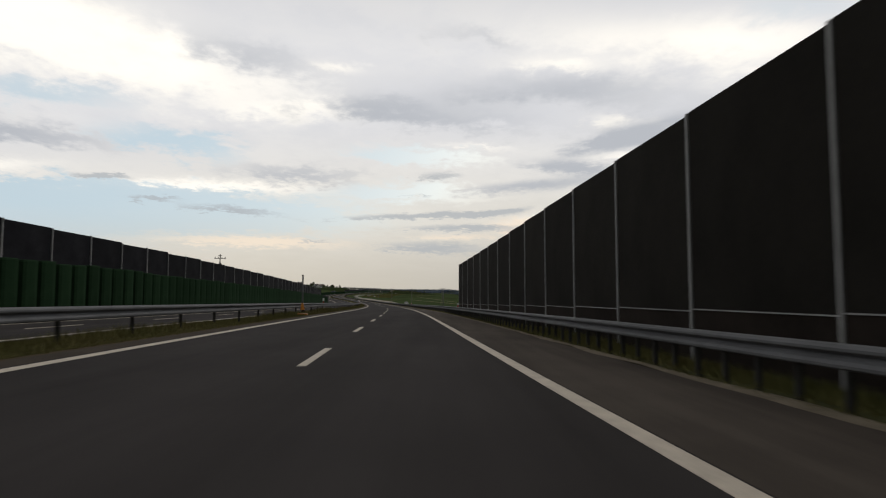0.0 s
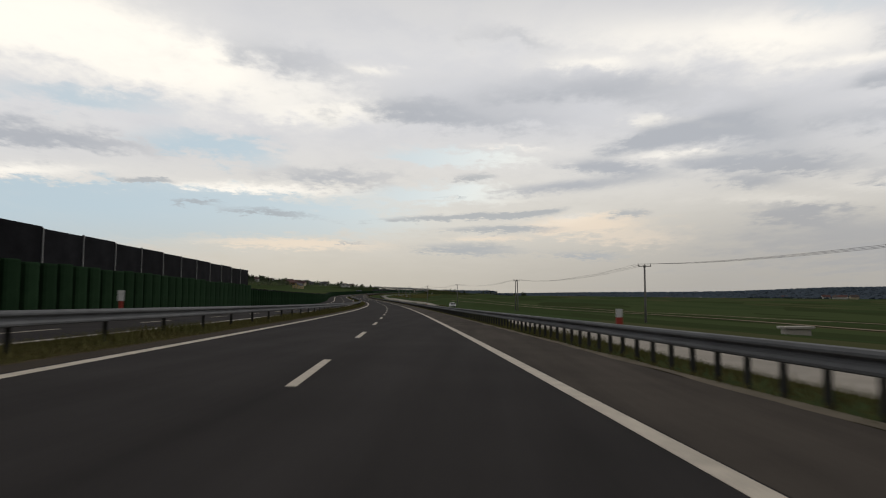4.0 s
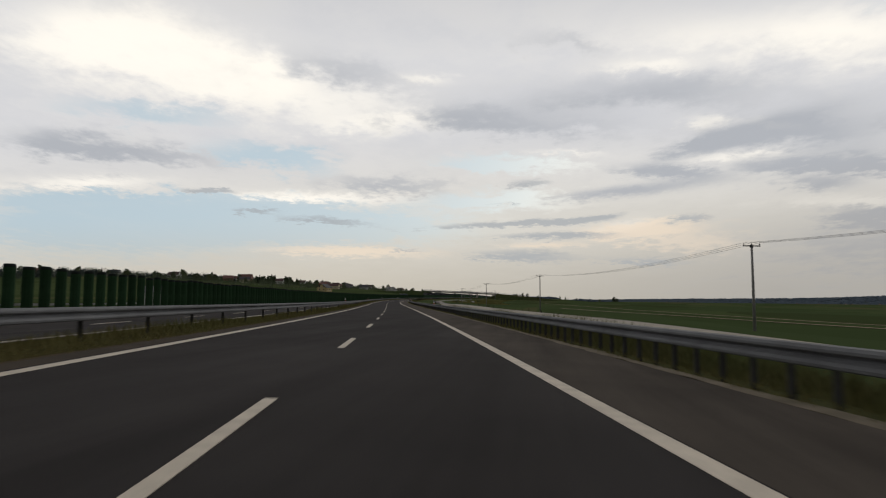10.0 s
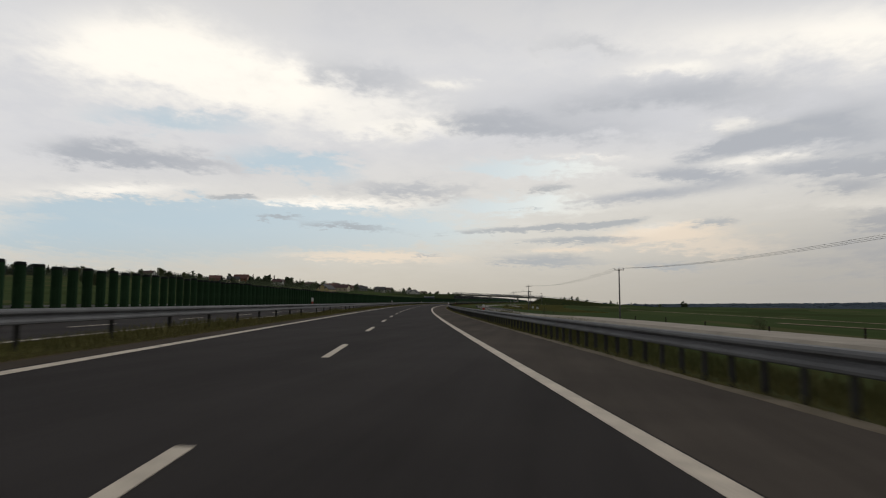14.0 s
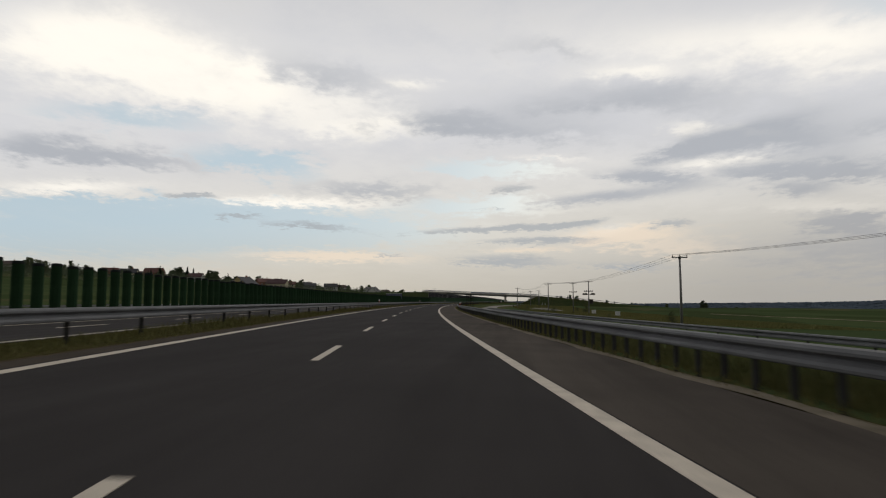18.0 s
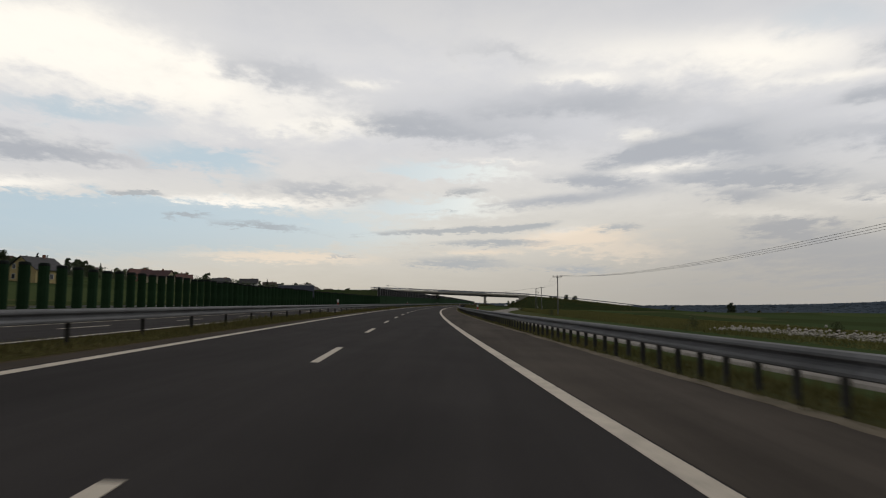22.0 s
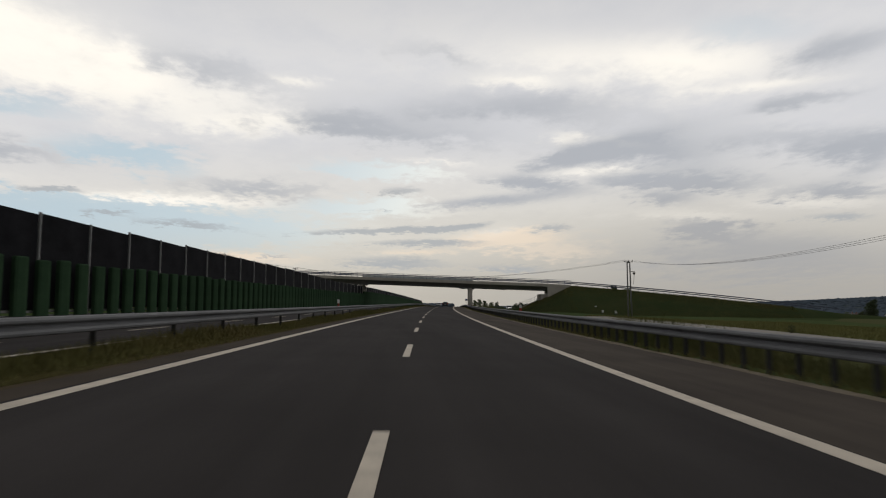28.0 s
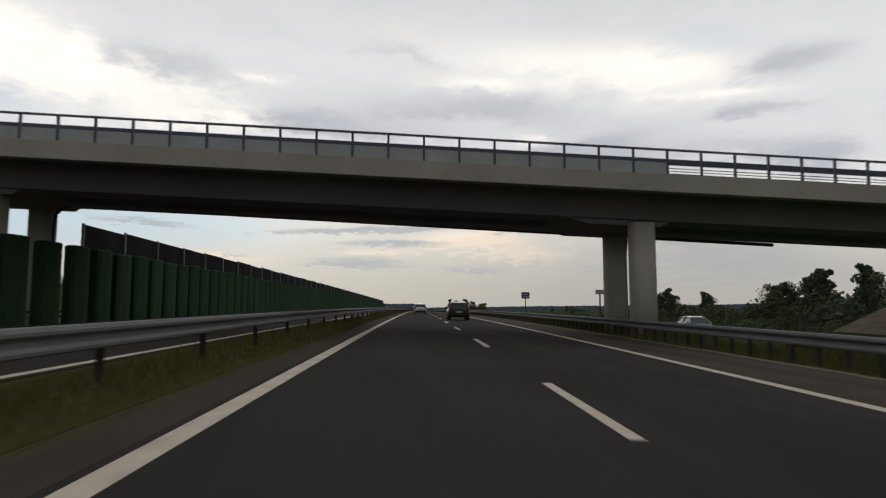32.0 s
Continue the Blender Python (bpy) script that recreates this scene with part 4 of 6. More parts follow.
EMBANK = material("embankment_grass", (0.030, 0.047, 0.019), (0.046, 0.054, 0.024), 1.0, scale=0.15, fine_scale=2.0, bump=0.6, spec=0.0)
embankment("embankment", [19.5, 22, 24.5, 26.5, 29, 31.5, 34, 37, 41, 46, 54, 64, 76, 90, 105, 130], "grassy embankment carrying the crossing road to the bridge")
embankment("embankment", [-36, -40, -46, -50, -54, -62, -75, -90, -110, -140], "grassy embankment behind the noise barrier at the bridge")

paving_v, paving_f = [], []
for o, u in ((21.2, -0.55), (23.0, 0.2), (25.0, 1.05)):
    paving_v += [bridge_point(o, d, u) for d in (1.0, 9.2)] + [bridge_point(o, d, u - 0.3) for d in (9.2, 1.0)]
for k in range(2):
    paving_f += [(4 * k + i, 4 * k + (i + 1) % 4, 4 * k + 4 + (i + 1) % 4, 4 * k + 4 + i) for i in range(4)]
paving_f += [(3, 2, 1, 0), (8, 9, 10, 11)]
tagged(new("slope_paving", mesh_of("slope_paving", paving_v, paving_f, GRAVEL)), "brownish paved slope under the bridge end", "paving", kind="structure")

# steps up the slope beside the abutment
stair = thing("stair_rail", Matrix.Translation(bridge_point(20.6, 10.6, 0)), "thin grey hand rail climbing the slope beside the bridge end", "hand rail")
sinv = stair.matrix_world.inverted()
climb = [(20.6 + 1.1 * i, -0.75 + 0.44 * i) for i in range(7)]
for o, u in climb:
    bm = bmesh.new()
    rod(bm, sinv @ bridge_point(o, 10.6, u - 0.3), sinv @ bridge_point(o, 10.6, u + 1.1), 0.03, 0.03, 6)
    part("post", bm, RAIL_PAINT, stair)
bm = bmesh.new()
for (o0, u0), (o1, u1) in zip(climb[:-1], climb[1:]):
    rod(bm, sinv @ bridge_point(o0, 10.6, u0 + 1.1), sinv @ bridge_point(o1, 10.6, u1 + 1.1), 0.03, 0.03, 6)
    rod(bm, sinv @ bridge_point(o0, 10.6, u0 + 0.55), sinv @ bridge_point(o1, 10.6, u1 + 0.55), 0.02, 0.02, 6)
part("hand_bar", bm, RAIL_PAINT, stair)


def ramp_grass(count, seed):
    """Rough tufts over the near slope and crest of the ramp."""
    r = np.random.RandomState(seed)
    verts, faces = [], []
    for k in range(count):
        o = r.uniform(21.5, 92)
        top = min(deck_u(o) - 0.2 - 0.03 * max(0, o - 34), float(np.interp(o, (20.5, 26.5, 34), (-0.9, 1.6, 5.5))))
        p = BS + SKEW * o
        low = base_height(p, o) - 0.3
        top = max(top, low + 0.05)
        f = r.uniform(0, 1) ** 1.4
        d, u = 0.6 - f * ((top - low) * 1.7 + 0.6), top + (low - top) * f + 0.08 * math.sin(math.pi * f)
        c = place(p + d, o, u - 0.03)
        h = r.uniform(0.15, 0.5)
        a, b = r.uniform(0, 6.283, 2)
        w = r.uniform(0.015, 0.035)
        q = len(verts)
        verts += [(c.x - math.cos(a) * w, c.y - math.sin(a) * w, c.z), (c.x + math.cos(a) * w, c.y + math.sin(a) * w, c.z), (c.x + math.cos(b) * h * 0.35, c.y + math.sin(b) * h * 0.35, c.z + h)]
        faces.append((q, q + 1, q + 2))
    tagged(new("grass", mesh_of("grass", verts, faces, GRASS)), "rough grass over the embankment slope", "grass", kind="stuff")


ramp_grass(42000, 12)

# ---- power line ----
def power_pole(s, o, top, kind, label, turn=0.0, tank=False):
    low = base_height(s, o) - 0.3
    m = stand(s, o, low, turn)
    pole = thing("power_pole", m, label, "power pole", "roadside power poles")
    h = top - low
    bm = bmesh.new()
    if kind == "double":
        for x in (-0.28, 0.28):
            rod(bm, (x * 1.3, 0, 0), (x, 0, h - 0.25), 0.17, 0.12)
        box(bm, -0.4, 0.4, -0.05, 0.05, h * 0.55, h * 0.55 + 0.12)
    else:
        rod(bm, (0, 0, 0), (0, 0, h - 0.2), 0.17, 0.11, 10)
    part("shaft", bm, POLE_CONCRETE, pole, "tapered concrete shaft", True)
    bm = bmesh.new()
    box(bm, -0.95, 0.95, -0.06, 0.06, h - 0.35, h - 0.24)
    box(bm, -0.12, 0.12, -0.1, 0.1, h - 0.5, h - 0.18)
    part("cross_arm", bm, POSTSTEEL, pole, "steel cross arm")
    for x in (-0.88, 0, 0.88):
        bm = bmesh.new()
        rod(bm, (x, 0, h - 0.26), (x, 0, h - 0.16), 0.03, 0.05)
        rod(bm, (x, 0, h - 0.16), (x, 0, h + 0.06), 0.065, 0.03)
        part("insulator", bm, INSULATOR, pole)
    if kind == "station":
        bm = boxed(0.15, 1.0, -0.4, 0.1, h * 0.33, h * 0.33 + 1.1, 0.05) if tank else boxed(-0.15, 0.15, -0.3, 0.1, h * 0.5, h * 0.5 + 0.4, 0.03)
        box_part = part("transformer" if tank else "switch_box", bm, INSULATOR, pole, "dark finned transformer tank" if tank else "small dark switch box")
        for i in range(6 if tank else 0):
            part("cooling_fin", boxed(0.2 + i * 0.13, 0.24 + i * 0.13, -0.5, -0.401, h * 0.33 + 0.1, h * 0.33 + 1.0), INSULATOR, box_part)
        bm = bmesh.new()
        box(bm, -1.1, 1.1, -0.06, 0.06, h * 0.68, h * 0.68 + 0.1)
        part("cross_arm", bm, POSTSTEEL, pole)
        for x in (-0.95, -0.5, 0.5, 0.95):
            bm = bmesh.new()
            rod(bm, (x, 0, h * 0.68 + 0.1), (x, 0, h * 0.68 + 0.38), 0.1, 0.07)
            part("insulator", bm, INSULATOR, pole)
        if tank:
            bm = bmesh.new()
            box(bm, -1.5, 1.5, -0.07, 0.07, h * 0.6 - 0.1, h * 0.6)
            part("cross_arm", bm, POSTSTEEL, pole, "broad lower cross arm")
            for x in (-1.2, -0.6, 0.75, 1.25):
                bm = bmesh.new()
                rod(bm, (x, -0.22, h * 0.6 + 0.12), (x, 0.22, h * 0.6 + 0.12), 0.26, 0.26, 14)
                part("switch_drum", bm, INSULATOR, pole, "dark round switch drum")
    return pole, [m @ Vector((x, 0, h + 0.05)) for x in (-0.88, 0, 0.88)]


POLES = [(38, 30, 6.2, "single"), (138, 32.3, 5.75, "single"), (236, 37, 6.6, "single"), (336, 40.6, 7.3, "double"), (433, 39.1, 7.4, "single"), (533, 39.9, 7.7, "single"), (635, 39.1, 7.6, "single"),
         (737, 33.3, 6.8, "single"), (838.5, 31.8, 6.2, "single"), (939.5, 27.9, 7.0, "single"), (1042, 34.5, 7.2, "single"), (1140, 37.3, 9.0, "double")]
tops = []
for s, o, top, kind in POLES:
    word = "slim grey concrete power pole with a T-shaped arm" if kind == "single" else "pair of concrete power poles under one cross arm"
    tops.append(power_pole(s, o, top, kind, word, 15 if s == 1140 else 0)[1])


def cable(name, a, b, sag, label, n=14):
    bm = bmesh.new()
    last = None
    for i in range(n + 1):
        t = i / n
        p = Vector(a).lerp(Vector(b), t)
        p.z -= 4 * sag * t * (1 - t)
        side = (Vector(b) - Vector(a)).cross(Vector((0, 0, 1))).normalized()
        ring = [bm.verts.new(p + 0.014 * (math.cos(k * math.tau / 5) * side + math.sin(k * math.tau / 5) * Vector((0, 0, 1)))) for k in range(5)]
        if last:
            for k in range(5):
                bm.faces.new((last[k], last[(k + 1) % 5], ring[(k + 1) % 5], ring[k]))
        last = ring
    return tagged(part(name, bm, WIRE, None), label, "cable", "power lines")


for A, B in zip(tops[:-1], tops[1:]):
    for a, b in zip(A, B):
        cable("power_line", a, b, 2.4 if B is tops[-1] else 1.3, "thin dark power line sagging between roadside poles")
far_tops = power_pole(1168.5, -33.7, 9.6, "single", "slim concrete power pole behind the noise barrier", 70)[1]
end_tops = power_pole(1136, -39.8, 10.6, "single", "slim concrete power pole behind the noise barrier", 50)[1]
for a, b in zip(tops[-1], far_tops):
    cable("power_line", a, b, 3.0, "thin dark power line crossing over the motorway", 20)
for a, b in zip(end_tops, far_tops):
    cable("power_line", a, b, 0.5, "thin dark power line behind the noise barrier", 12)
_, t_h = power_pole(839.5, 38.8, 6.4, "station", "concrete pole with cross arms and insulators")
_, t_i = power_pole(817.3, 39.0, 6.2, "station", "concrete pole carrying a transformer and switchgear", 0, True)
for a, b in zip(t_h, t_i):
    cable("power_line", a, b, 0.3, "short power line between two station poles")
for a, b in zip(tops[8], t_h):
    cable("power_line", a, b, 0.1, "short power line between two poles")
low = base_height(132, 37.4) - 0.3
aerial = thing("power_pole", stand(132, 37.4, low), "thick concrete pole with stacked cross arms and upright insulators", "power pole", "roadside power poles")
h = 7.3 - low
bm = bmesh.new()
rod(bm, (0, 0, 0), (0, 0, h - 1.5), 0.24, 0.20, 10)
rod(bm, (-0.12, 0, h - 1.6), (-0.12, 0, h), 0.10, 0.08, 8)
part("shaft", bm, POLE_CONCRETE, aerial, "stepped concrete shaft", True)
for z, a, b in ((0.0, -0.85, 0.85), (-0.2, 0.0, 0.95), (-2.5, -0.9, 1.3), (-2.9, -1.4, 0.4), (-5.0, -1.0, 0.2)):
    part("cross_arm", boxed(a, b, -0.05, 0.05, h + z - 0.05, h + z + 0.05), POSTSTEEL, aerial, "steel cross arm")
for x in (-0.45, -0.18, 0.1, 0.4):
    bm = bmesh.new()
    rod(bm, (x, 0, h + 0.05), (x + 0.05, 0, h + 0.6), 0.07, 0.04, 7)
    part("insulator", bm, INSULATOR, aerial)
for x in (-0.95, -0.55):
    bm = bmesh.new()
    rod(bm, (x, 0, h - 5.4), (x, 0, h - 4.0), 0.05, 0.04, 7)
    part("fuse_rod", bm, INSULATOR, aerial, "thin upright fuse rod")
bm = bmesh.new()
rod(bm, (0.42, 0, 0), (0.42, 0, h - 0.2), 0.03, 0.03, 6)
part("conduit", bm, POSTSTEEL, aerial, "thin conduit beside the shaft")

gear = thing("switch_gear", stand(1140, 37.9, 5.6), "small dark switch gear bracket on the paired poles", "switch gear")
part("bracket", boxed(-0.45, 0.55, -0.05, 0.05, 1.2, 1.3), POSTSTEEL, gear)
part("box", boxed(0.2, 0.6, -0.15, 0.15, 0.7, 1.1, 0.02), INSULATOR, gear, "dark switch box")
bm = bmesh.new()
rod(bm, (0.45, 0, 0.7), (0.2, 0, -1.2), 0.03, 0.03, 6)
part("operating_rod", bm, POSTSTEEL, gear)

# ---- trees ----
def crown_mesh(name, seed, height, width, clumps, mat, conical=False, base=0.3):
    """Leaf clumps of small crossed blades, set over a handful of uneven boughs."""
    r = random.Random(seed)
    boughs = []
    many = 26
    for i in range(many):
        f = (i + r.uniform(0, 1)) / many
        z = base + (0.95 - base) * f
        if conical:
            boughs.append((Vector((r.gauss(0, 0.06) * width, r.gauss(0, 0.06) * width, z * height)), width * max(0.08, (1.0 - f) * r.uniform(0.75, 1.1)), 0.28))
        else:
            reach = width * (0.45 + 0.55 * math.sin(math.pi * (0.16 + 0.72 * f)))
            a = r.uniform(0, math.tau)
            k = reach * r.uniform(0.15, 0.72)
            boughs.append((Vector((math.cos(a) * k, math.sin(a) * k, z * height)), reach * r.uniform(0.32, 0.58), 0.8))
    verts, faces = [], []
    for k in range(clumps):
        c, rad, flat = r.choice(boughs)
        d = Vector((r.gauss(0, 1), r.gauss(0, 1), r.gauss(0, 1))).normalized() * rad * r.uniform(0.15, 1.0) ** 0.5
        d.z *= flat
        p = c + d
        p.z = max(p.z, 0.05 * height * r.uniform(0, 1))
        size = height * r.uniform(0.014, 0.034)
        a, b = Vector((r.gauss(0, 1), r.gauss(0, 1), r.gauss(0, 1))).normalized(), Vector((r.gauss(0, 1), r.gauss(0, 1), r.gauss(0, 1))).normalized()
        q = len(verts)
        verts += [p + a * size, p + b * size * 0.8, p - a * size * r.uniform(0.6, 1.1), p - b * size * 0.7]
        faces.append((q, q + 1, q + 2, q + 3))
    return mesh_of(name, verts, faces, mat)


def trunk_mesh(seed, height, width, conical):
    r = random.Random(seed)
    bm = bmesh.new()
    rod(bm, (0, 0, -0.4), (0, 0, height * (0.45 if not conical else 0.9)), height * 0.022, height * (0.012 if not conical else 0.004), 7)
    if not conical:
        for i in range(5):
            a = math.tau * i / 5 + r.uniform(-0.4, 0.4)
            z = height * r.uniform(0.25, 0.45)
            rod(bm, (0, 0, z), (math.cos(a) * width * 0.6, math.sin(a) * width * 0.6, z + height * r.uniform(0.15, 0.35)), height * 0.011, height * 0.003, 5)
    me = bpy.data.meshes.new("trunk")
    bm.to_mesh(me)
    bm.free()
    me.materials.append(BARK)
    return me


KINDS = {}
for key, seed, h, w, n, mat, cone, base in (("round", 3, 8, 2.9, 4200, LEAF, False, 0.12), ("wide", 5, 7, 3.6, 4200, LEAF_B, False, 0.10), ("tall", 8, 11, 2.6, 4200, LEAF, False, 0.10),
                                            ("fir", 11, 12, 2.4, 4200, FIR, True, 0.08), ("bush", 13, 2.6, 1.5, 1600, LEAF_B, False, 0.05)):
    KINDS[key] = (crown_mesh("crown", seed, h, w, n, mat, cone, base), trunk_mesh(seed, h, w, cone), h)
TREE_WORDS = {"round": "dark green leafy tree with a rounded crown", "wide": "broad green tree with a spreading crown", "tall": "tall slender dark leafy tree",
              "fir": "tall dark fir tree with a pointed top", "bush": "low green bush in rough grass"}


def tree(kind, s, o, height, group="village trees", u=None):
    crown, trunk, h = KINDS[kind]
    p = far_place(s, o)
    z = ground_z(s, o, p) if u is None else p.z + u
    k = height / h
    t = thing("tree" if kind != "bush" else "bush", Matrix.Translation((p.x, p.y, z - 0.1)) @ Matrix.Rotation(rng.uniform(0, 6.28), 4, "Z") @ Matrix.Diagonal((k * rng.uniform(0.85, 1.2), k, k, 1)),
              TREE_WORDS[kind], "tree" if kind != "bush" else "bush", group)
    part_of("crown", crown, None, t)
    part_of("trunk", trunk, None, t)
    return t


# ---- houses ----
WALLS = {c: material("render_" + c, col, tuple(x * 0.8 for x in col), 0.9, scale=0.5, fine_scale=6) for c, col in
         (("cream", (0.50, 0.44, 0.30)), ("white", (0.55, 0.54, 0.51)), ("grey", (0.26, 0.26, 0.26)), ("yellow", (0.48, 0.38, 0.18)), ("brick", (0.26, 0.12, 0.08)))}
ROOFS = {c: material("tiles_" + c, col, tuple(x * 0.65 for x in col), 0.8, scale=0.8, fine_scale=8, bump=0.3) for c, col in
         (("red", (0.125, 0.050, 0.040)), ("brown", (0.085, 0.055, 0.045)), ("dark", (0.05, 0.048, 0.052)), ("maroon", (0.075, 0.034, 0.034)), ("grey", (0.20, 0.20, 0.21)))}
PANE = material("dark_window_glass", (0.03, 0.035, 0.045), None, 0.12, scale=2, spec=0.6)
FRAME = material("white_window_frame", (0.6, 0.6, 0.58), None, 0.5, scale=4)


def house(s, o, w, d, eaves, ridge, wall, roof, turn, label, u=None):
    p = far_place(s, o)
    z = ground_z(s, o, p) if u is None else p.z + u
    h = thing("house", Matrix.Translation((p.x, p.y, z - 0.4)) @ Matrix.Rotation(radians(turn), 4, "Z"), label, "house", "village houses")
    e, r = eaves + 0.4, ridge + 0.4
    bm = bmesh.new()
    a = [bm.verts.new(v) for v in ((-w / 2, -d / 2, 0), (w / 2, -d / 2, 0), (w / 2, d / 2, 0), (-w / 2, d / 2, 0), (-w / 2, -d / 2, e), (w / 2, -d / 2, e), (w / 2, d / 2, e), (-w / 2, d / 2, e), (-w / 2, 0, r - 0.15), (w / 2, 0, r - 0.15))]
    for f in ((0, 1, 5, 4), (2, 3, 7, 6), (1, 2, 6, 9, 5), (3, 0, 4, 8, 7), (3, 2, 1, 0), (4, 5, 9, 8), (6, 7, 8, 9)):
        bm.faces.new([a[i] for i in f])
    part("wall", bm, WALLS[wall], h)
    k = (r - e) / (d / 2)
    bm = bmesh.new()
    for sgn in (-1, 1):
        oy = d / 2 + 0.5
        vs = [bm.verts.new((x, sgn * y, zz + t)) for t in (0, 0.16) for x, y, zz in ((-w / 2 - 0.45, 0, r), (w / 2 + 0.45, 0, r), (w / 2 + 0.45, oy, e - 0.5 * k), (-w / 2 - 0.45, oy, e - 0.5 * k))]
        for f in ((0, 1, 2, 3), (7, 6, 5, 4), (0, 4, 5, 1), (1, 5, 6, 2), (2, 6, 7, 3), (3, 7, 4, 0)):
            bm.faces.new([vs[i] for i in f])
    bmesh.ops.recalc_face_normals(bm, faces=bm.faces)
    ro = part("roof", bm, ROOFS[roof], h, "%s tiled pitched roof" % roof)
    part("chimney", boxed(w * 0.18, w * 0.18 + 0.7, -0.35, 0.35, r - 1.2, r + 0.9, 0.03), WALLS["brick"], ro, "brick chimney")
    spots = [(x, -d / 2, zz, 0) for x in (-w * 0.3, 0, w * 0.3) for zz in (1.9, 4.7) if zz + 0.8 < e]
    spots += [(w / 2, y, zz, 1) for y in (-d * 0.22, d * 0.22) for zz in (1.9, 4.7, 6.6) if zz + 0.7 < e + (r - e) * 0.45]
    spots += [(-w / 2, y, zz, 2) for y in (-d * 0.22, d * 0.22) for zz in (1.9, 4.7, 6.6) if zz + 0.7 < e + (r - e) * 0.45]
    for x, y, zz, face in spots:
        win = part("window", boxed(-0.65, 0.65, -0.04, 0.04, -0.75, 0.75), FRAME, h)
        win.matrix_basis = Matrix.Translation((x, y, zz)) @ Matrix.Rotation((0, math.pi / 2, -math.pi / 2)[face], 4, "Z")
        part("pane", boxed(-0.55, 0.55, -0.06, 0.02, -0.65, 0.65), PANE, win)
    return h


VILLAGE = [(1168, -171, 11, 9, 2.4, 4.8, "cream", "red", 20, "low cream house with a red roof on the hillside"), (1216, -319, 16, 12, 5.5, 10.0, "brick", "red", 10, "large house with a red tiled roof high on the hill"),
           (1250, -348, 14, 11, 4.6, 8.0, "white", "red", 35, "white house with a red tiled roof"), (1118, -157, 15, 9, 3.6, 6.6, "cream", "maroon", 0, "long cream house with a maroon roof"),
           (1132, -174, 11, 9, 3.6, 6.4, "brick", "red", 40, "brick house with a red roof"), (1257, -189, 12, 9, 2.8, 5.2, "grey", "dark", 15, "low grey house with a dark roof"),
           (1240, -161.5, 12, 9, 2.9, 6.0, "white", "dark", 12, "white house with a dark pitched roof"), (1278.6, -131, 10, 9, 3.2, 7.2, "white", "dark", 80, "white gabled house by the field edge"),
           (979, -113, 10, 11, 3.4, 7.0, "yellow", "dark", 75, "yellow gabled house with a dark roof"), (1327, -152, 12, 9, 3.0, 6.4, "white", "dark", 70, "white gabled house with a dark roof"),
           (1240, -218, 11, 9, 4.0, 7.0, "brick", "maroon", 25, "brick house with a maroon roof"),
           (1290, -238, 12, 9, 4.2, 7.2, "white", "brown", 0, "white house with a brown roof"), (1340, -225, 10, 9, 4.0, 7.0, "cream", "dark", 45, "cream house with a dark roof"),
           (1390, -205, 12, 9, 4.0, 7.0, "white", "brown", 20, "white house with a brown tiled roof"), (1440, -180, 11, 8, 3.6, 6.4, "grey", "brown", 60, "grey house with a brown roof"),
           (1150, -240, 11, 9, 4.0, 7.0, "white", "maroon", 10, "white house with a maroon roof"), (1120, -290, 12, 9, 4.0, 7.2, "brick", "red", 30, "brick house with a red tiled roof"),
           (1075, -330, 13, 9, 4.0, 7.2, "white", "brown", 0, "white house with a brown roof high on the hill"), (1030, -370, 12, 9, 4.2, 7.4, "grey", "dark", 15, "grey house high on the hill"),
           (990, -420, 13, 9, 4.0, 7.2, "white", "red", 40, "white house with a red roof high on the hill"), (1085, -250, 11, 9, 3.6, 6.6, "cream", "dark", 20, "cream house with a dark tiled roof"),
           (1265, -290, 12, 9, 4.0, 7.4, "grey", "maroon", 75, "grey house with a maroon roof"),
           (1500, -240, 14, 10, 4.4, 7.6, "white", "dark", 20, "white house with a dark roof far along the hill"), (1560, -200, 12, 9, 4.0, 7.0, "cream", "brown", 50, "cream house far along the hill"),
           (1420, -270, 12, 9, 4.0, 7.0, "grey", "red", 30, "grey house with a red roof"), (1330, -290, 12, 9, 4.0, 7.2, "white", "brown", 0, "white house with a brown hipped roof")]
for row in VILLAGE:
    house(*row)
house(560, -62, 16, 9, 3.6, 5.4, "white", "grey", 8, "long pale shed with a grey roof behind the fins")

tree_rng = random.Random(21)
for s, o, kind, h in ((1172, -261, "fir", 13.5), (1176, -258, "fir", 12.5), (1168, -264, "tall", 11), (1166, -258, "fir", 10), (1170, -241, "tall", 11), (1175, -238, "tall", 10.5), (1196, -238, "fir", 9.5), (1491, -230, "round", 9),
                      (1200, -280, "round", 8), (1150, -215, "wide", 6)):
    tree(kind, s, o, h)
for i in range(105):
    s = tree_rng.uniform(940, 1620)
    o = -tree_rng.uniform(135, 420) if s > 1050 else -tree_rng.uniform(230, 520)
    if all(math.hypot(s - r[0], o - r[1]) > 12 for r in VILLAGE):
        tree(tree_rng.choice(("round", "wide", "tall", "round", "wide", "fir")), s, o, tree_rng.uniform(4.5, 8.5))
for i in range(80):
    s = tree_rng.uniform(900, 1480)
    o = -tree_rng.uniform(190, 400) if s > 1100 else -tree_rng.uniform(260, 470)
    if all(math.hypot(s - r[0], o - r[1]) > 11 for r in VILLAGE):
        tree(tree_rng.choice(("round", "wide", "tall", "round", "fir")), s, o, tree_rng.uniform(7, 11))
for i in range(26):
    tree(tree_rng.choice(("round", "wide", "bush")), tree_rng.uniform(330, 900), -tree_rng.uniform(180, 420), tree_rng.uniform(3.5, 7))
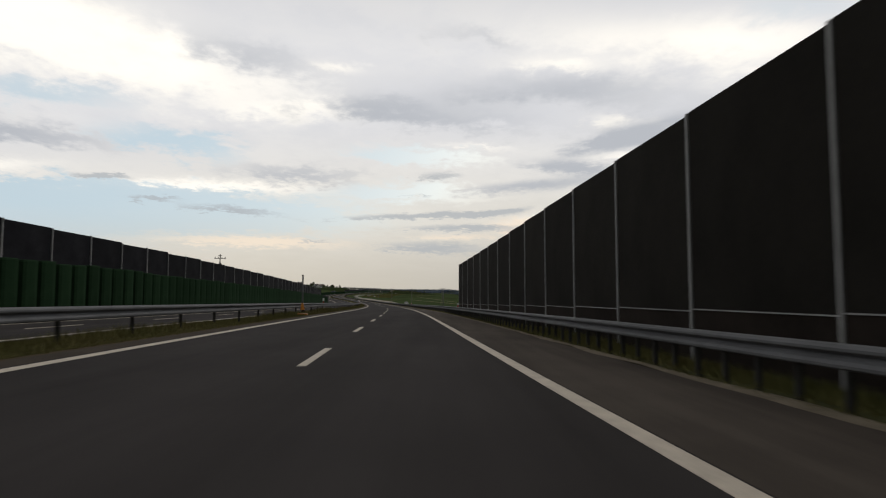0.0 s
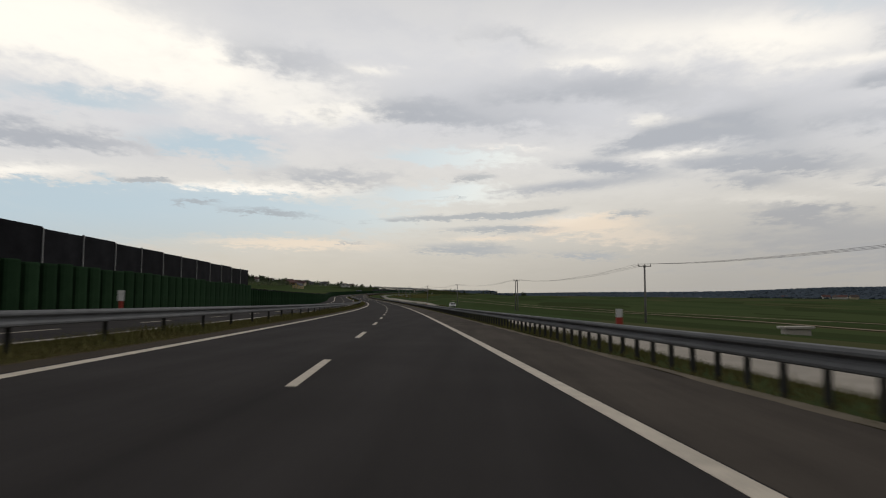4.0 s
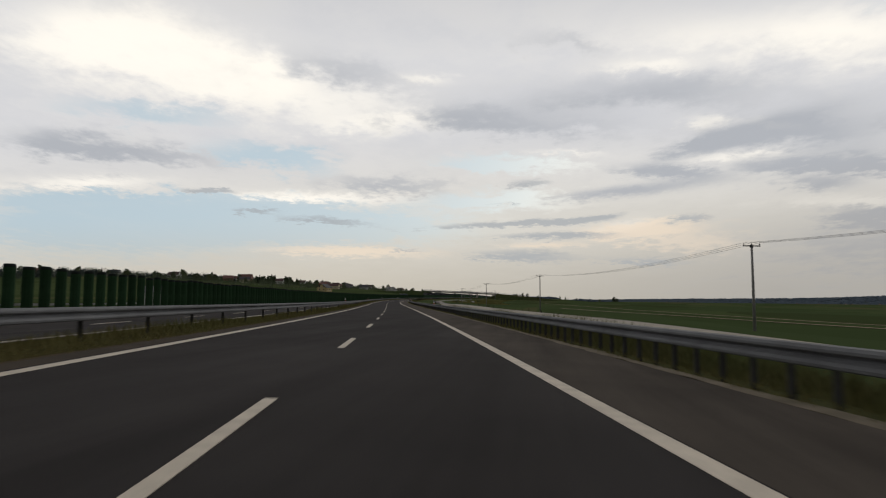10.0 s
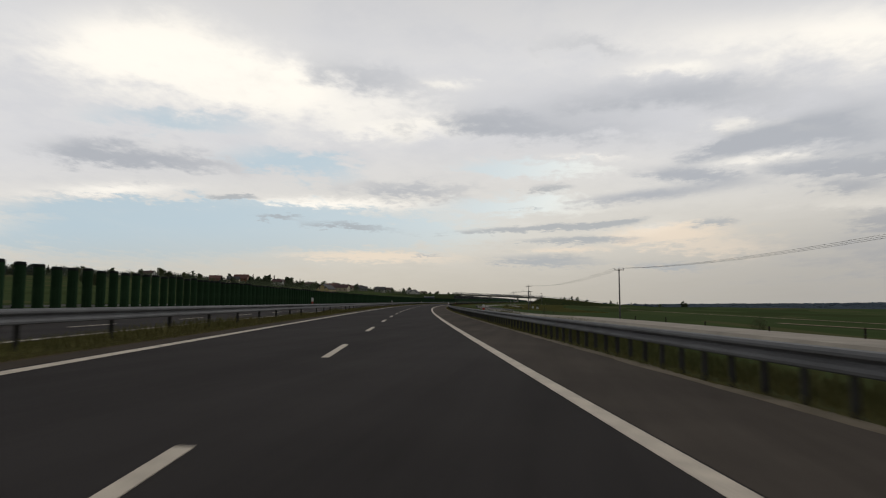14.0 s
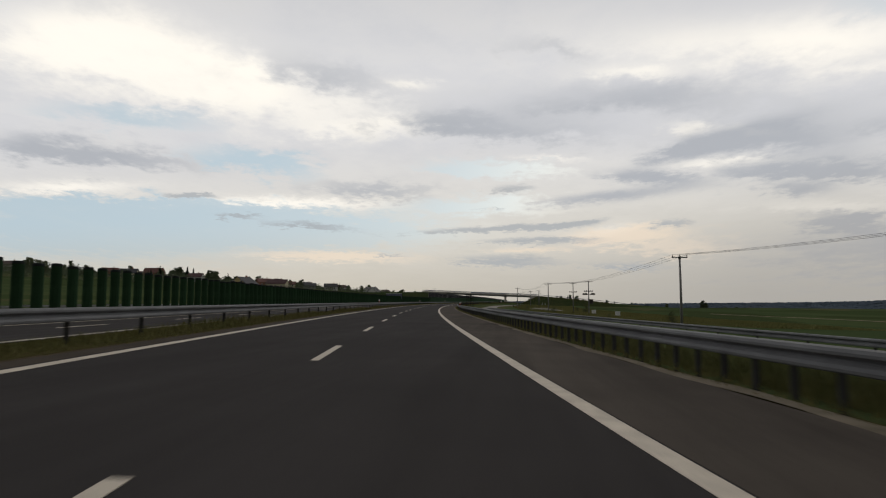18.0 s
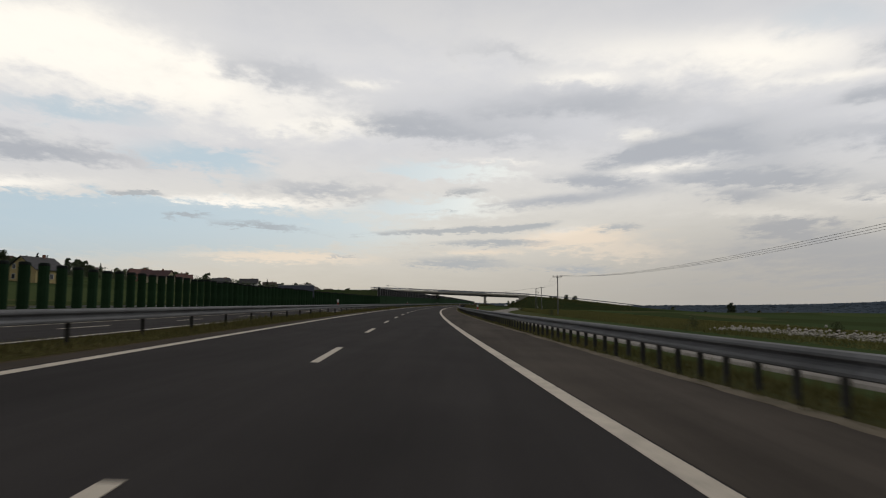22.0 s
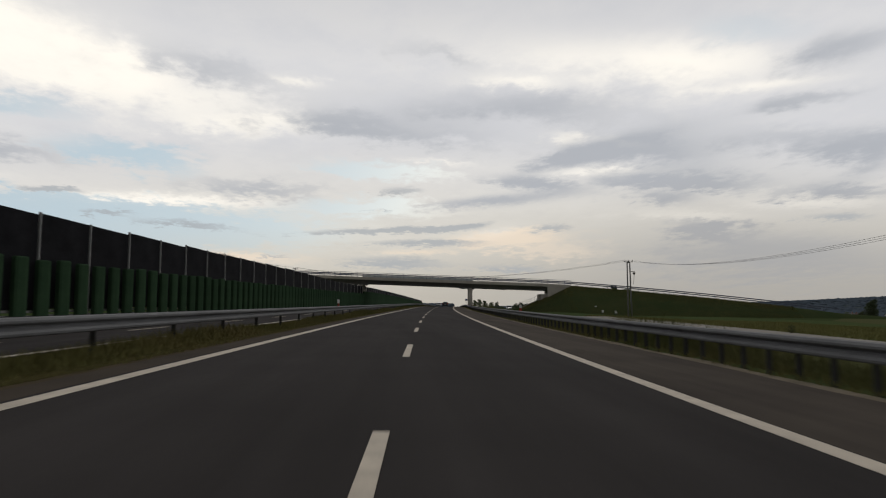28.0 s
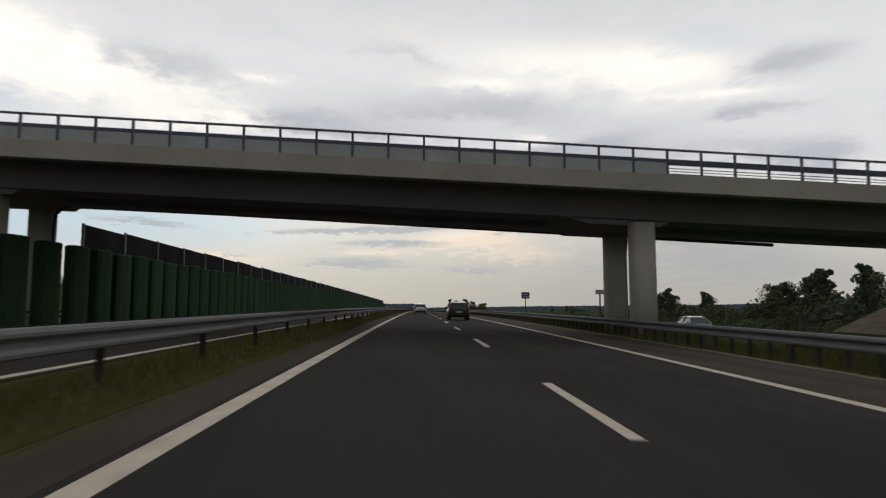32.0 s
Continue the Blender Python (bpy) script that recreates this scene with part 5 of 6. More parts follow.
# by the field on the other side and past the bridge
for s, o, kind, h in ((1287, 180, "round", 9.0), (1294, 184, "wide", 7.5), (1254, 35.5, "round", 4.2), (1257, 37.6, "tall", 4.9), (1253, 41.6, "round", 3.9), (1256, 43.4, "wide", 3.3), (1262, 36.5, "wide", 3.2),
                      (1242, 52, "round", 6.4), (1236, 49, "tall", 6.9), (1228, 53, "round", 6.2), (1232, 58, "fir", 7.6), (1222, 50, "wide", 5.0), (1238, 45.5, "round", 5.0), (1246, 48, "wide", 4.6), (1226, 47, "round", 4.8),
                      (1244, 60, "tall", 7.5), (1250, 66, "round", 6.5), (1300, 44, "wide", 3.0), (1308, 52, "wide", 3.4), (1345, 55, "wide", 3.5),
                      (1480, 22, "round", 7), (1487, 26, "wide", 6), (1515, 16, "tall", 8), (1520, 20, "round", 7), (1500, 32, "wide", 5), (1560, 40, "round", 6)):
    tree(kind, s, o, h, "trees past the bridge")


def leaf_mass(name, spots, mat, label, seed, blades=150):
    """Undergrowth that nobody could count: loose leaf blades round each spot (s, o, height, width)."""
    r = np.random.RandomState(seed)
    allv = []
    for s, o, h, w in spots:
        p = far_place(s, o)
        z = ground_z(s, o, p)
        n = int(blades * (0.6 + 0.25 * h))
        d = r.normal(0, 1, (n, 3))
        d /= np.linalg.norm(d, axis=1)[:, None]
        d *= r.uniform(0.2, 1.0, (n, 1)) ** 0.5
        d[:, 2] = np.abs(d[:, 2])
        c = np.array((p.x, p.y, z - 0.1)) + d * (w, w, h)
        size = (0.10 + 0.05 * h) * r.uniform(0.6, 1.3, (n, 1))
        a, b = r.normal(0, 1, (n, 3)), r.normal(0, 1, (n, 3))
        a /= np.linalg.norm(a, axis=1)[:, None]
        b /= np.linalg.norm(b, axis=1)[:, None]
        allv.append(np.stack([c + a * size, c + b * size * 0.8, c - a * size * 0.8, c - b * size * 0.7], 1))
    v = np.concatenate(allv).reshape(-1, 3)
    me = mesh_of(name, v.tolist(), np.arange(len(v)).reshape(-1, 4).tolist(), mat)
    return tagged(new(name, me), label, "bushes", kind="stuff")


hedge_rng = random.Random(31)
leaf_mass("hedgerow", [(1248 + hedge_rng.uniform(-7, 7), 26 + 0.5 * i + hedge_rng.uniform(-1, 1), hedge_rng.uniform(1.4, 2.5), hedge_rng.uniform(1.2, 2.0)) for i in range(90)]
          + [(hedge_rng.uniform(1216, 1246), hedge_rng.uniform(42, 62), hedge_rng.uniform(2.4, 4.4), hedge_rng.uniform(1.6, 2.6)) for i in range(46)]
          + [(hedge_rng.uniform(1214, 1250), hedge_rng.uniform(13, 40), hedge_rng.uniform(0.5, 1.3), hedge_rng.uniform(0.9, 1.6)) for i in range(70)],
          LEAF, "dense dark hedgerow and scrub past the bridge", 5, 170)
leaf_mass("village_scrub", [(hedge_rng.uniform(930, 1640), -hedge_rng.uniform(140, 430), hedge_rng.uniform(2.0, 6.0), hedge_rng.uniform(2.0, 5.5)) for i in range(1500)],
          LEAF, "scrub, orchards and hedges between the village houses", 6, 70)
leaf_mass("hilltop_wood", [(hedge_rng.uniform(860, 1700), -hedge_rng.uniform(330, 470), hedge_rng.uniform(5.5, 10.0), hedge_rng.uniform(4.5, 8.0)) for i in range(520)],
          HAZED_CREST, "dark wooded crest behind the village, its foliage colour dulled for haze", 9, 110)
for i in range(34):
    tree(tree_rng.choice(("round", "wide", "bush", "tall")), tree_rng.uniform(1330, 1700), tree_rng.uniform(60, 320), tree_rng.uniform(3, 6), "trees past the bridge")
for i in range(12):
    tree("bush", tree_rng.uniform(500, 1080), service_o(700) + tree_rng.uniform(4, 9), tree_rng.uniform(0.7, 1.5), "field bushes")
for s, o, h in ((846, 43.5, 2.2), (868.5, 44.3, 1.7), (857, 44.5, 1.5), (561, 27.5, 1.5), (545, 28, 1.2), (1290, 30, 2.2), (1215, 32, 2.6), (1218, 34.5, 2.0), (1224, 31, 1.7)):
    tree("bush", s, o, h, "field bushes")


def woodland():
    """Far woods on the hills: thousands of small crowns in one sheet of stuff."""
    r = np.random.RandomState(4)
    verts, faces = [], []

    def crown(p, w, h):
        q = len(verts)
        n = 5
        a0 = r.uniform(0, 6.28)
        for k, (rad, zz) in enumerate(((0.75, 0.0), (1.0, 0.45), (0.55, 0.8))):
            for i in range(n):
                a = a0 + math.tau * i / n + 0.6 * k
                verts.append((p[0] + math.cos(a) * w * rad * r.uniform(0.7, 1.25), p[1] + math.sin(a) * w * rad * r.uniform(0.7, 1.25), p[2] + h * zz * r.uniform(0.85, 1.15)))
        verts.append((p[0], p[1], p[2] + h * r.uniform(0.9, 1.15)))
        for k in range(2):
            for i in range(n):
                j = (i + 1) % n
                faces.append((q + k * n + i, q + k * n + j, q + (k + 1) * n + j, q + (k + 1) * n + i))
        for i in range(n):
            faces.append((q + 2 * n + i, q + 2 * n + (i + 1) % n, q + 3 * n))

    def seat(x, y):
        s, o = y, x
        for _ in range(3):
            p = far_place(s, o)
            s, o = s + (y - p.y), o + (x - p.x)
        s = min(s, 4500)
        return ground_z(s, o, far_place(s, o))

    for i in range(26000):
        ang = r.uniform(-0.75, 1.3)
        d = 980 + 2520 * r.uniform(0, 1) ** 1.4
        if d < 2000 and (ang < 0.30 or noise.noise((math.sin(ang) * d / 300, math.cos(ang) * d / 300, 2.0)) < -0.12):
            continue
        x, y = -60 + math.sin(ang) * d, 600 + math.cos(ang) * d
        crown((x, y, seat(x, y) - 2.5), r.uniform(9, 15), r.uniform(6, 8))
    # hedges and copses between the fields
    for c in range(46):
        ang = r.uniform(0.12, 1.15)
        d = r.uniform(800, 1020)
        x0, y0 = -60 + math.sin(ang) * d, 600 + math.cos(ang) * d
        for k in range(r.randint(6, 26)):
            x, y = x0 + r.normal(0, 26), y0 + r.normal(0, 12)
            crown((x, y, seat(x, y) - 0.8), r.uniform(3.5, 6), r.uniform(3, 6))
    ob = new("woodland", mesh_of("woodland", verts, faces, HAZED_FOREST, True))
    tagged(ob, "dark woods along the far hills, their colour blued for haze", "woods", kind="stuff")


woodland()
far_rng = random.Random(9)
for i in range(26):
    d, ang = far_rng.uniform(850, 980), far_rng.uniform(0.32, 1.1)
    s, o = 600 + d * math.cos(ang), d * math.sin(ang) - 20
    house(s, o, far_rng.uniform(8, 12), 8, 3.2, 6.2, far_rng.choice(("white", "cream", "grey", "white")), far_rng.choice(("red", "brown", "grey", "dark")), far_rng.uniform(0, 180), "small pale house far across the fields")

# ---- grass ----
def grass(name, o0, o1, count, low, high, label, seed, s0=-12, s1=1330, wide=1.0, mat=GRASS):
    r = np.random.RandomState(seed)
    s = r.uniform(s0, s1, count)
    o = r.uniform(o0, o1, count)
    i = s - S0
    x, y, z, h = (np.interp(i, np.arange(len(line_x)), a) for a in (line_x, line_y, line_z, line_h))
    patch = 0.55 + 0.45 * np.sin(s * 0.21 + 1.7 * np.sin(s * 0.043) + o) * np.sin(s * 0.087 + o * 0.7)
    edge = np.clip(np.minimum(o - o0, o1 - o) / 0.9, 0.25, 1)
    height = r.uniform(low, high, count) * (0.45 + patch) * edge
    if o0 > 0:
        base = np.interp(o, (6.6, 7.6, 8.6, 13, 30, 45, 150), (-0.20, -0.25, -0.36, -1.26, -1.4, -2.3, -4.5))
    else:
        base = median_height(o) - 0.02
    px, py, pz = x + o * np.cos(h), y - o * np.sin(h), z + base
    a = r.uniform(0, 6.283, count)
    w = r.uniform(0.008, 0.020, count) * wide
    lean = height * r.uniform(0.1, 0.6, count)
    b = r.uniform(0, 6.283, count)
    v = np.empty((count, 3, 3))
    v[:, 0] = np.stack([px - np.cos(a) * w, py - np.sin(a) * w, pz], 1)
    v[:, 1] = np.stack([px + np.cos(a) * w, py + np.sin(a) * w, pz], 1)
    v[:, 2] = np.stack([px + np.cos(b) * lean, py + np.sin(b) * lean, pz + height], 1)
    me = bpy.data.meshes.new(name)
    me.vertices.add(count * 3)
    me.vertices.foreach_set("co", v.reshape(-1))
    me.loops.add(count * 3)
    me.loops.foreach_set("vertex_index", np.arange(count * 3))
    me.polygons.add(count)
    me.polygons.foreach_set("loop_start", np.arange(0, count * 3, 3))
    me.update(calc_edges=True)
    me.materials.append(mat)
    return tagged(new(name, me), label, "grass", kind="stuff")


RANK = material("rank_grass", (0.100, 0.115, 0.043), (0.135, 0.124, 0.054), 0.95, scale=0.16, fine_scale=2.5, spec=0.03)
MEADOW = material("olive_meadow_grass", (0.185, 0.165, 0.060), (0.140, 0.145, 0.055), 0.95, scale=0.05, fine_scale=0.8, spec=0.03)
grass("grass", -7.55, -4.72, 280000, 0.10, 0.34, "rough green and straw-coloured grass along the median", 1)
grass("grass", -7.0, -5.2, 60000, 0.18, 0.42, "taller grass round the median rail before the bridge", 6, 985, 1150, 1.5)
grass("grass", 7.25, 9.4, 155000, 0.42, 0.85, "tall rank grass standing behind the guard rail", 3, 190, 700, 1.8, RANK)
grass("grass", 7.25, 9.4, 95000, 0.42, 0.85, "tall rank grass standing behind the guard rail", 7, 1000, 1330, 1.8, RANK)
grass("grass", 7.1, 8.15, 26000, 0.20, 0.45, "rank grass between guard rail and noise barrier", 4, -12, 74, 1.4)
grass("grass", 6.55, 9.0, 330000, 0.08, 0.30, "rough grass and weeds under the roadside guard rail", 2)
grass("meadow", 26, 62, 210000, 0.15, 0.34, "olive meadow in seed beside the service road", 8, 740, 1130, 3.5, MEADOW)

# ---- cars ----
TYRE = material("tyre_rubber", (0.02, 0.02, 0.02), None, 0.9, scale=6)
RIM = material("alloy_rim", (0.35, 0.35, 0.36), None, 0.35, 0.7, scale=4)
LAMP_RED = material("red_tail_lamp", (0.35, 0.02, 0.02), None, 0.25, scale=4)
LAMP_CLEAR = material("clear_headlamp", (0.7, 0.7, 0.68), None, 0.15, scale=4)
PLATE = material("pale_plate", (0.6, 0.6, 0.56), None, 0.5, scale=4)
BLACK_TRIM = material("black_plastic", (0.02, 0.02, 0.021), None, 0.6, scale=6)
GLASS = material("tinted_car_glass", (0.02, 0.024, 0.028), None, 0.06, scale=2, spec=0.7)


def car(s, o, u, turn, paint, label):
    """A hatchback that faces along +y, 4.2 m long, built in rings from tail to nose."""
    c = thing("car", stand(s, o, u, turn), label, "car", "cars")
    body = bmesh.new()
    # y, half width, sill, belt height
    rings = ((-2.08, 0.62, 0.42, 0.78), (-2.02, 0.80, 0.30, 0.95), (-1.7, 0.86, 0.24, 1.0), (-0.8, 0.87, 0.22, 0.98), (0.4, 0.87, 0.22, 0.95), (1.2, 0.86, 0.24, 0.90), (1.75, 0.80, 0.26, 0.78), (2.02, 0.70, 0.32, 0.66), (2.1, 0.55, 0.42, 0.58))
    loops = []
    for y, w, z0, z1 in rings:
        zm = z0 + (z1 - z0) * 0.55
        loops.append([body.verts.new(v) for v in ((-w * 0.9, y, z0), (-w, y, z0 + 0.1), (-w, y, zm), (-w * 0.93, y, z1), (w * 0.93, y, z1), (w, y, zm), (w, y, z0 + 0.1), (w * 0.9, y, z0))])
    for A, B in zip(loops[:-1], loops[1:]):
        for i in range(8):
            body.faces.new((A[i], A[(i + 1) % 8], B[(i + 1) % 8], B[i]))
    body.faces.new(loops[0])
    body.faces.new(loops[-1][::-1])
    bmesh.ops.recalc_face_normals(body, faces=body.faces)
    part("body", body, paint, c, "", True)
    roof = bmesh.new()
    rl = []
    for y, w, z in ((-1.72, 0.60, 1.34), (-1.35, 0.64, 1.43), (-0.3, 0.66, 1.48), (0.5, 0.62, 1.42), (0.62, 0.60, 1.38)):
        rl.append([roof.verts.new(v) for v in ((-w, y, z - 0.05), (-w * 0.85, y, z), (w * 0.85, y, z), (w, y, z - 0.05), (w * 0.9, y, z - 0.09), (-w * 0.9, y, z - 0.09))])
    for A, B in zip(rl[:-1], rl[1:]):
        for i in range(6):
            roof.faces.new((A[i], A[(i + 1) % 6], B[(i + 1) % 6], B[i]))
    roof.faces.new(rl[0])
    roof.faces.new(rl[-1][::-1])
    bmesh.ops.recalc_face_normals(roof, faces=roof.faces)
    part("roof", roof, paint, c, "", True)
    glass = bmesh.new()
    lo = [glass.verts.new(v) for v in ((-0.78, -1.98, 0.96), (0.78, -1.98, 0.96), (0.80, 1.25, 0.90), (-0.80, 1.25, 0.90))]
    hi = [glass.verts.new(v) for v in ((-0.58, -1.66, 1.32), (0.58, -1.66, 1.32), (0.58, 0.55, 1.36), (-0.58, 0.55, 1.36))]
    for i in range(4):
        glass.faces.new((lo[i], lo[(i + 1) % 4], hi[(i + 1) % 4], hi[i]))
    glass.faces.new(lo[::-1])
    glass.faces.new(hi)
    part("window_glass", glass, GLASS, c, "dark tinted glass all round")
    for x in (-0.70, 0.70):
        for y0, y1, z0, z1 in ((-1.99, -1.68, 0.94, 1.36), (-0.55, -0.45, 0.94, 1.42), (0.58, 1.28, 0.90, 1.38)):
            bm = bmesh.new()
            rod(bm, (x * 1.13, y0 if y0 < 0 else y1, z0), (x * 0.87, y1 if y0 < 0 else y0, z1), 0.04, 0.04, 6)
            part("pillar", bm, paint, c)
        part("tail_lamp", boxed(x - 0.11, x + 0.11, -2.09, -1.98, 0.74, 0.98, 0.02), LAMP_RED, c, "red tail lamp")
        part("headlamp", boxed(x - 0.15 - 0.04 * (1 if x > 0 else -1), x + 0.12 - 0.04 * (1 if x > 0 else -1), 1.86, 2.02, 0.56, 0.70, 0.03), LAMP_CLEAR, c, "clear headlamp")
        part("mirror", boxed(x * 1.28 - 0.1, x * 1.28 + 0.1, 0.85, 0.95, 0.93, 1.07, 0.03), paint, c)
    part("bumper", boxed(-0.74, 0.74, -2.14, -1.98, 0.32, 0.52, 0.04), BLACK_TRIM, c, "black rear bumper")
    part("bumper", boxed(-0.66, 0.66, 2.02, 2.13, 0.30, 0.48, 0.04), BLACK_TRIM, c, "black front bumper")
    part("number_plate", boxed(-0.26, 0.26, -2.125, -2.09, 0.60, 0.71), PLATE, c, "pale blank plate")
    for x in (-0.74, 0.74):
        for y in (-1.3, 1.3):
            bm = bmesh.new()
            rod(bm, (x - 0.1, y, 0.31), (x + 0.1, y, 0.31), 0.31, 0.31, 20)
            wheel = part("wheel", bm, TYRE, c, "", True)
            bm = bmesh.new()
            rod(bm, (x - 0.106, y, 0.31), (x + 0.106, y, 0.31), 0.2, 0.2, 14)
            part("rim", bm, RIM, wheel)
    return c


def paint(name, col):
    m = material(name, col, tuple(x * 0.9 for x in col), 0.3, 0.0, scale=1.5, fine_scale=20)
    m.node_tree.nodes["Principled BSDF"].inputs["Coat Weight"].default_value = 0.4
    return m


car(1246.5, -1.6, 0.05, 0, paint("white_car_paint", (0.66, 0.66, 0.66)), "white hatchback driving ahead in the outer lane")
car(1209.5, 1.3, -0.04, 0, paint("black_car_paint", (0.018, 0.019, 0.022)), "black hatchback with red tail lamps ahead on the asphalt")
car(347, 22.7, -1.22, 180, paint("silver_car_paint", (0.45, 0.45, 0.45)), "silver car facing back along the service road")
car(1208, 20.2, -1.2, 175, paint("grey_car_paint", (0.38, 0.39, 0.40)), "silver-grey car beside the bridge pier")

# ---- road furniture ----
def delineator(s, o, u, right):
    d = thing("delineator", stand(s, o, u), "small white reflector post with a red band on the guard rail" if right else "small white reflector plate on the median guard rail", "delineator", "delineators")
    if right:
        part("blade", boxed(-0.08, 0.08, -0.02, 0.02, 0.0, 0.54, 0.008), WHITE, d)
        part("reflector", boxed(-0.084, 0.084, -0.026, 0.026, 0.0, 0.32), RED, d, "red band")
    else:
        part("stem", boxed(-0.05, 0.05, -0.02, 0.02, -0.1, 0.42, 0.006), RED, d, "dull red stem")
        part("plate", boxed(-0.085, 0.085, -0.026, -0.02, 0.40, 0.68, 0.003), WHITE, d, "white reflector plate")


for k in range(12):
    if k < 11:
        delineator(63.9 + 99.97 * k, -6.05, 0.75, False)
    delineator(62.7 + 100.1 * k, 7.1, 0.42, True)


def sign(s, o, u, w, h, pole, col, label, turn=0.0, bars=0):
    sg = thing("road_sign", stand(s, o, u, turn), label, "sign", "road signs")
    for x in ((0,) if w < 1.2 else (-w * 0.3, w * 0.3)):
        bm = bmesh.new()
        rod(bm, (x, 0.05, -0.8), (x, 0.05, pole + h), 0.04, 0.04)
        part("support", bm, STEEL, sg, "steel support tube")
    part("plate", boxed(-w / 2, w / 2, -0.02, 0.0, pole, pole + h, 0.006), col, sg)
    for i in range(bars):
        z = pole + h * (i + 0.65) / (bars + 0.6)
        part("lettering_bar", boxed(-w * 0.36, w * 0.36, -0.026, -0.021, z - h * 0.07, z + h * 0.07), WHITE, sg, "white bar of unreadable lettering")


BLUE = material("blue_sign_face", (0.02, 0.05, 0.22), None, 0.4, scale=5)
GREY_BACK = material("grey_sign_back", (0.27, 0.30, 0.34), (0.20, 0.225, 0.26), 0.6, 0.3, scale=1.5, fine_scale=10)
sign(1214, 7.62, -0.25, 0.72, 0.56, 2.0, BLUE, "blue rectangular road sign with two white lines of lettering", 0, 2)
sign(1190.6, 7.62, -0.25, 0.5, 0.24, 1.95, WHITE, "small white board on a post before the bridge pier")
for s, o in ((1175.5, 38.6), (1168.5, 38.7), (1165.5, 41.0)):
    c = thing("chevron_board", stand(s, o, max(base_height(s, o), -2.2) + (0.9 if s > 1172 else 0.0), 20), "small white board with a dark chevron beside the service road", "sign", "road signs")
    part("plate", boxed(-0.28, 0.28, -0.02, 0.0, 0.5, 1.05, 0.006), WHITE, c)
    bm = bmesh.new()
    rod(bm, (0, 0.03, -0.2), (0, 0.03, 1.0), 0.03)
    part("support", bm, STEEL, c)
    bm = bmesh.new()
    for sg in (-1, 1):
        box(bm, -0.05, 0.05, -0.026, -0.021, -0.14, 0.14, 0.0, Matrix.Translation((0.0, 0, 0.78 + sg * 0.09)) @ Matrix.Rotation(sg * 0.8, 4, "Y"))
    part("chevron", bm, BLACK_TRIM, c, "dark chevron mark")

# billboard seen from behind and the broad panel
bb = thing("billboard", stand(482, -71, base_height(482, -71) - 0.3, 8), "large billboard seen from behind on two steel legs", "billboard")
for x in (-1.5, 0.9):
    part("leg", boxed(x - 0.15, x + 0.15, 0.1, 0.4, 0, 12.0), POSTSTEEL, bb, "steel leg")
part("panel", boxed(-3.85, 3.85, -0.1, 0.08, 9.4, 12.5, 0.02), GREY_BACK, bb, "bluish grey back of the panel")
for z in (9.5, 10.95, 12.4):
    part("crossbar", boxed(-3.8, 3.8, -0.16, -0.1, z - 0.07, z + 0.07), POSTSTEEL, bb)
for x in (-3.7, -1.5, 0.9, 3.7):
    part("upright", boxed(x - 0.06, x + 0.06, -0.22, -0.16, 9.4, 12.5), POSTSTEEL, bb)
for x0, x1 in ((-3.6, -1.6), (1.0, 3.6)):
    for z0, z1 in ((9.5, 12.4), (12.4, 9.5)):
        bm = bmesh.new()
        rod(bm, (x0, -0.14, z0), (x1, -0.14, z1), 0.04, 0.04, 5)
        part("brace", bm, POSTSTEEL, bb)
pb = thing("billboard", stand(918.7, -22.5, base_height(918.7, -22.5) - 0.05), "broad grey panel on posts behind the noise fins", "billboard")
for x in (-2.8, -0.9, 0.9, 2.8):
    part("leg", boxed(x - 0.08, x + 0.08, 0.05, 0.2, 0, 4.6), POSTSTEEL, pb, "steel leg")
part("panel", boxed(-3.2, 3.2, -0.05, 0.05, 2.6, 4.75, 0.01), RAIL_PAINT, pb, "grey panel")
part("top_rail", boxed(-3.25, 3.25, -0.08, 0.08, 4.75, 4.85), WHITE, pb, "pale top edge")
cul = thing("culvert_head", stand(208, 41, base_height(208, 41) - 0.3), "low pale concrete culvert head in the field", "culvert")
part("wall", boxed(-1.3, 1.3, -0.5, 0.5, 0, 0.9, 0.05), CONCRETE, cul)
part("cap", boxed(-1.6, 1.6, -0.7, 0.7, 0.9, 1.15, 0.04), CONCRETE, cul, "concrete cap slab")

for s, o, slant in ((744.0, 8.3, 1), (749.1, 8.2, 0), (754.5, 8.1, 0), (759.1, 8.0, -1)):
    p = thing("bare_post", stand(s, o, -0.35), "tall braced dark brown post behind the guard rail" if slant else "tall slim dark brown post standing behind the guard rail", "post", "bare posts")
    part("shaft", boxed(-0.036, 0.036, -0.036, 0.036, -0.3, 2.55, 0.008), BROWN_PLINTH, p)
    part("cap", boxed(-0.042, 0.042, -0.042, 0.042, 2.55, 2.575, 0.004), BROWN_PLINTH, p)
    if slant:
        bm = bmesh.new()
        rod(bm, (0.0, 0.04 * slant, 1.75), (0.0, 0.95 * slant, -0.12), 0.032, 0.032, 6)
        part("brace", bm, BROWN_PLINTH, p, "slanting brace")
for s, o in ((796.5, 41.0), (817.0, 40.1)):
    c = thing("meter_cabinet", stand(s, o, base_height(s, o)), "small off-white utility cabinet in the field", "cabinet", "utility cabinets")
    part("body", boxed(-0.45, 0.45, -0.25, 0.25, -0.3, 1.0, 0.03), WHITE, c)
    part("cap", boxed(-0.5, 0.5, -0.3, 0.3, 1.0, 1.06, 0.01), WHITE, c, "overhanging cap")
    part("door", boxed(-0.38, 0.38, -0.27, -0.25, 0.1, 0.92, 0.005), FRAME, c)


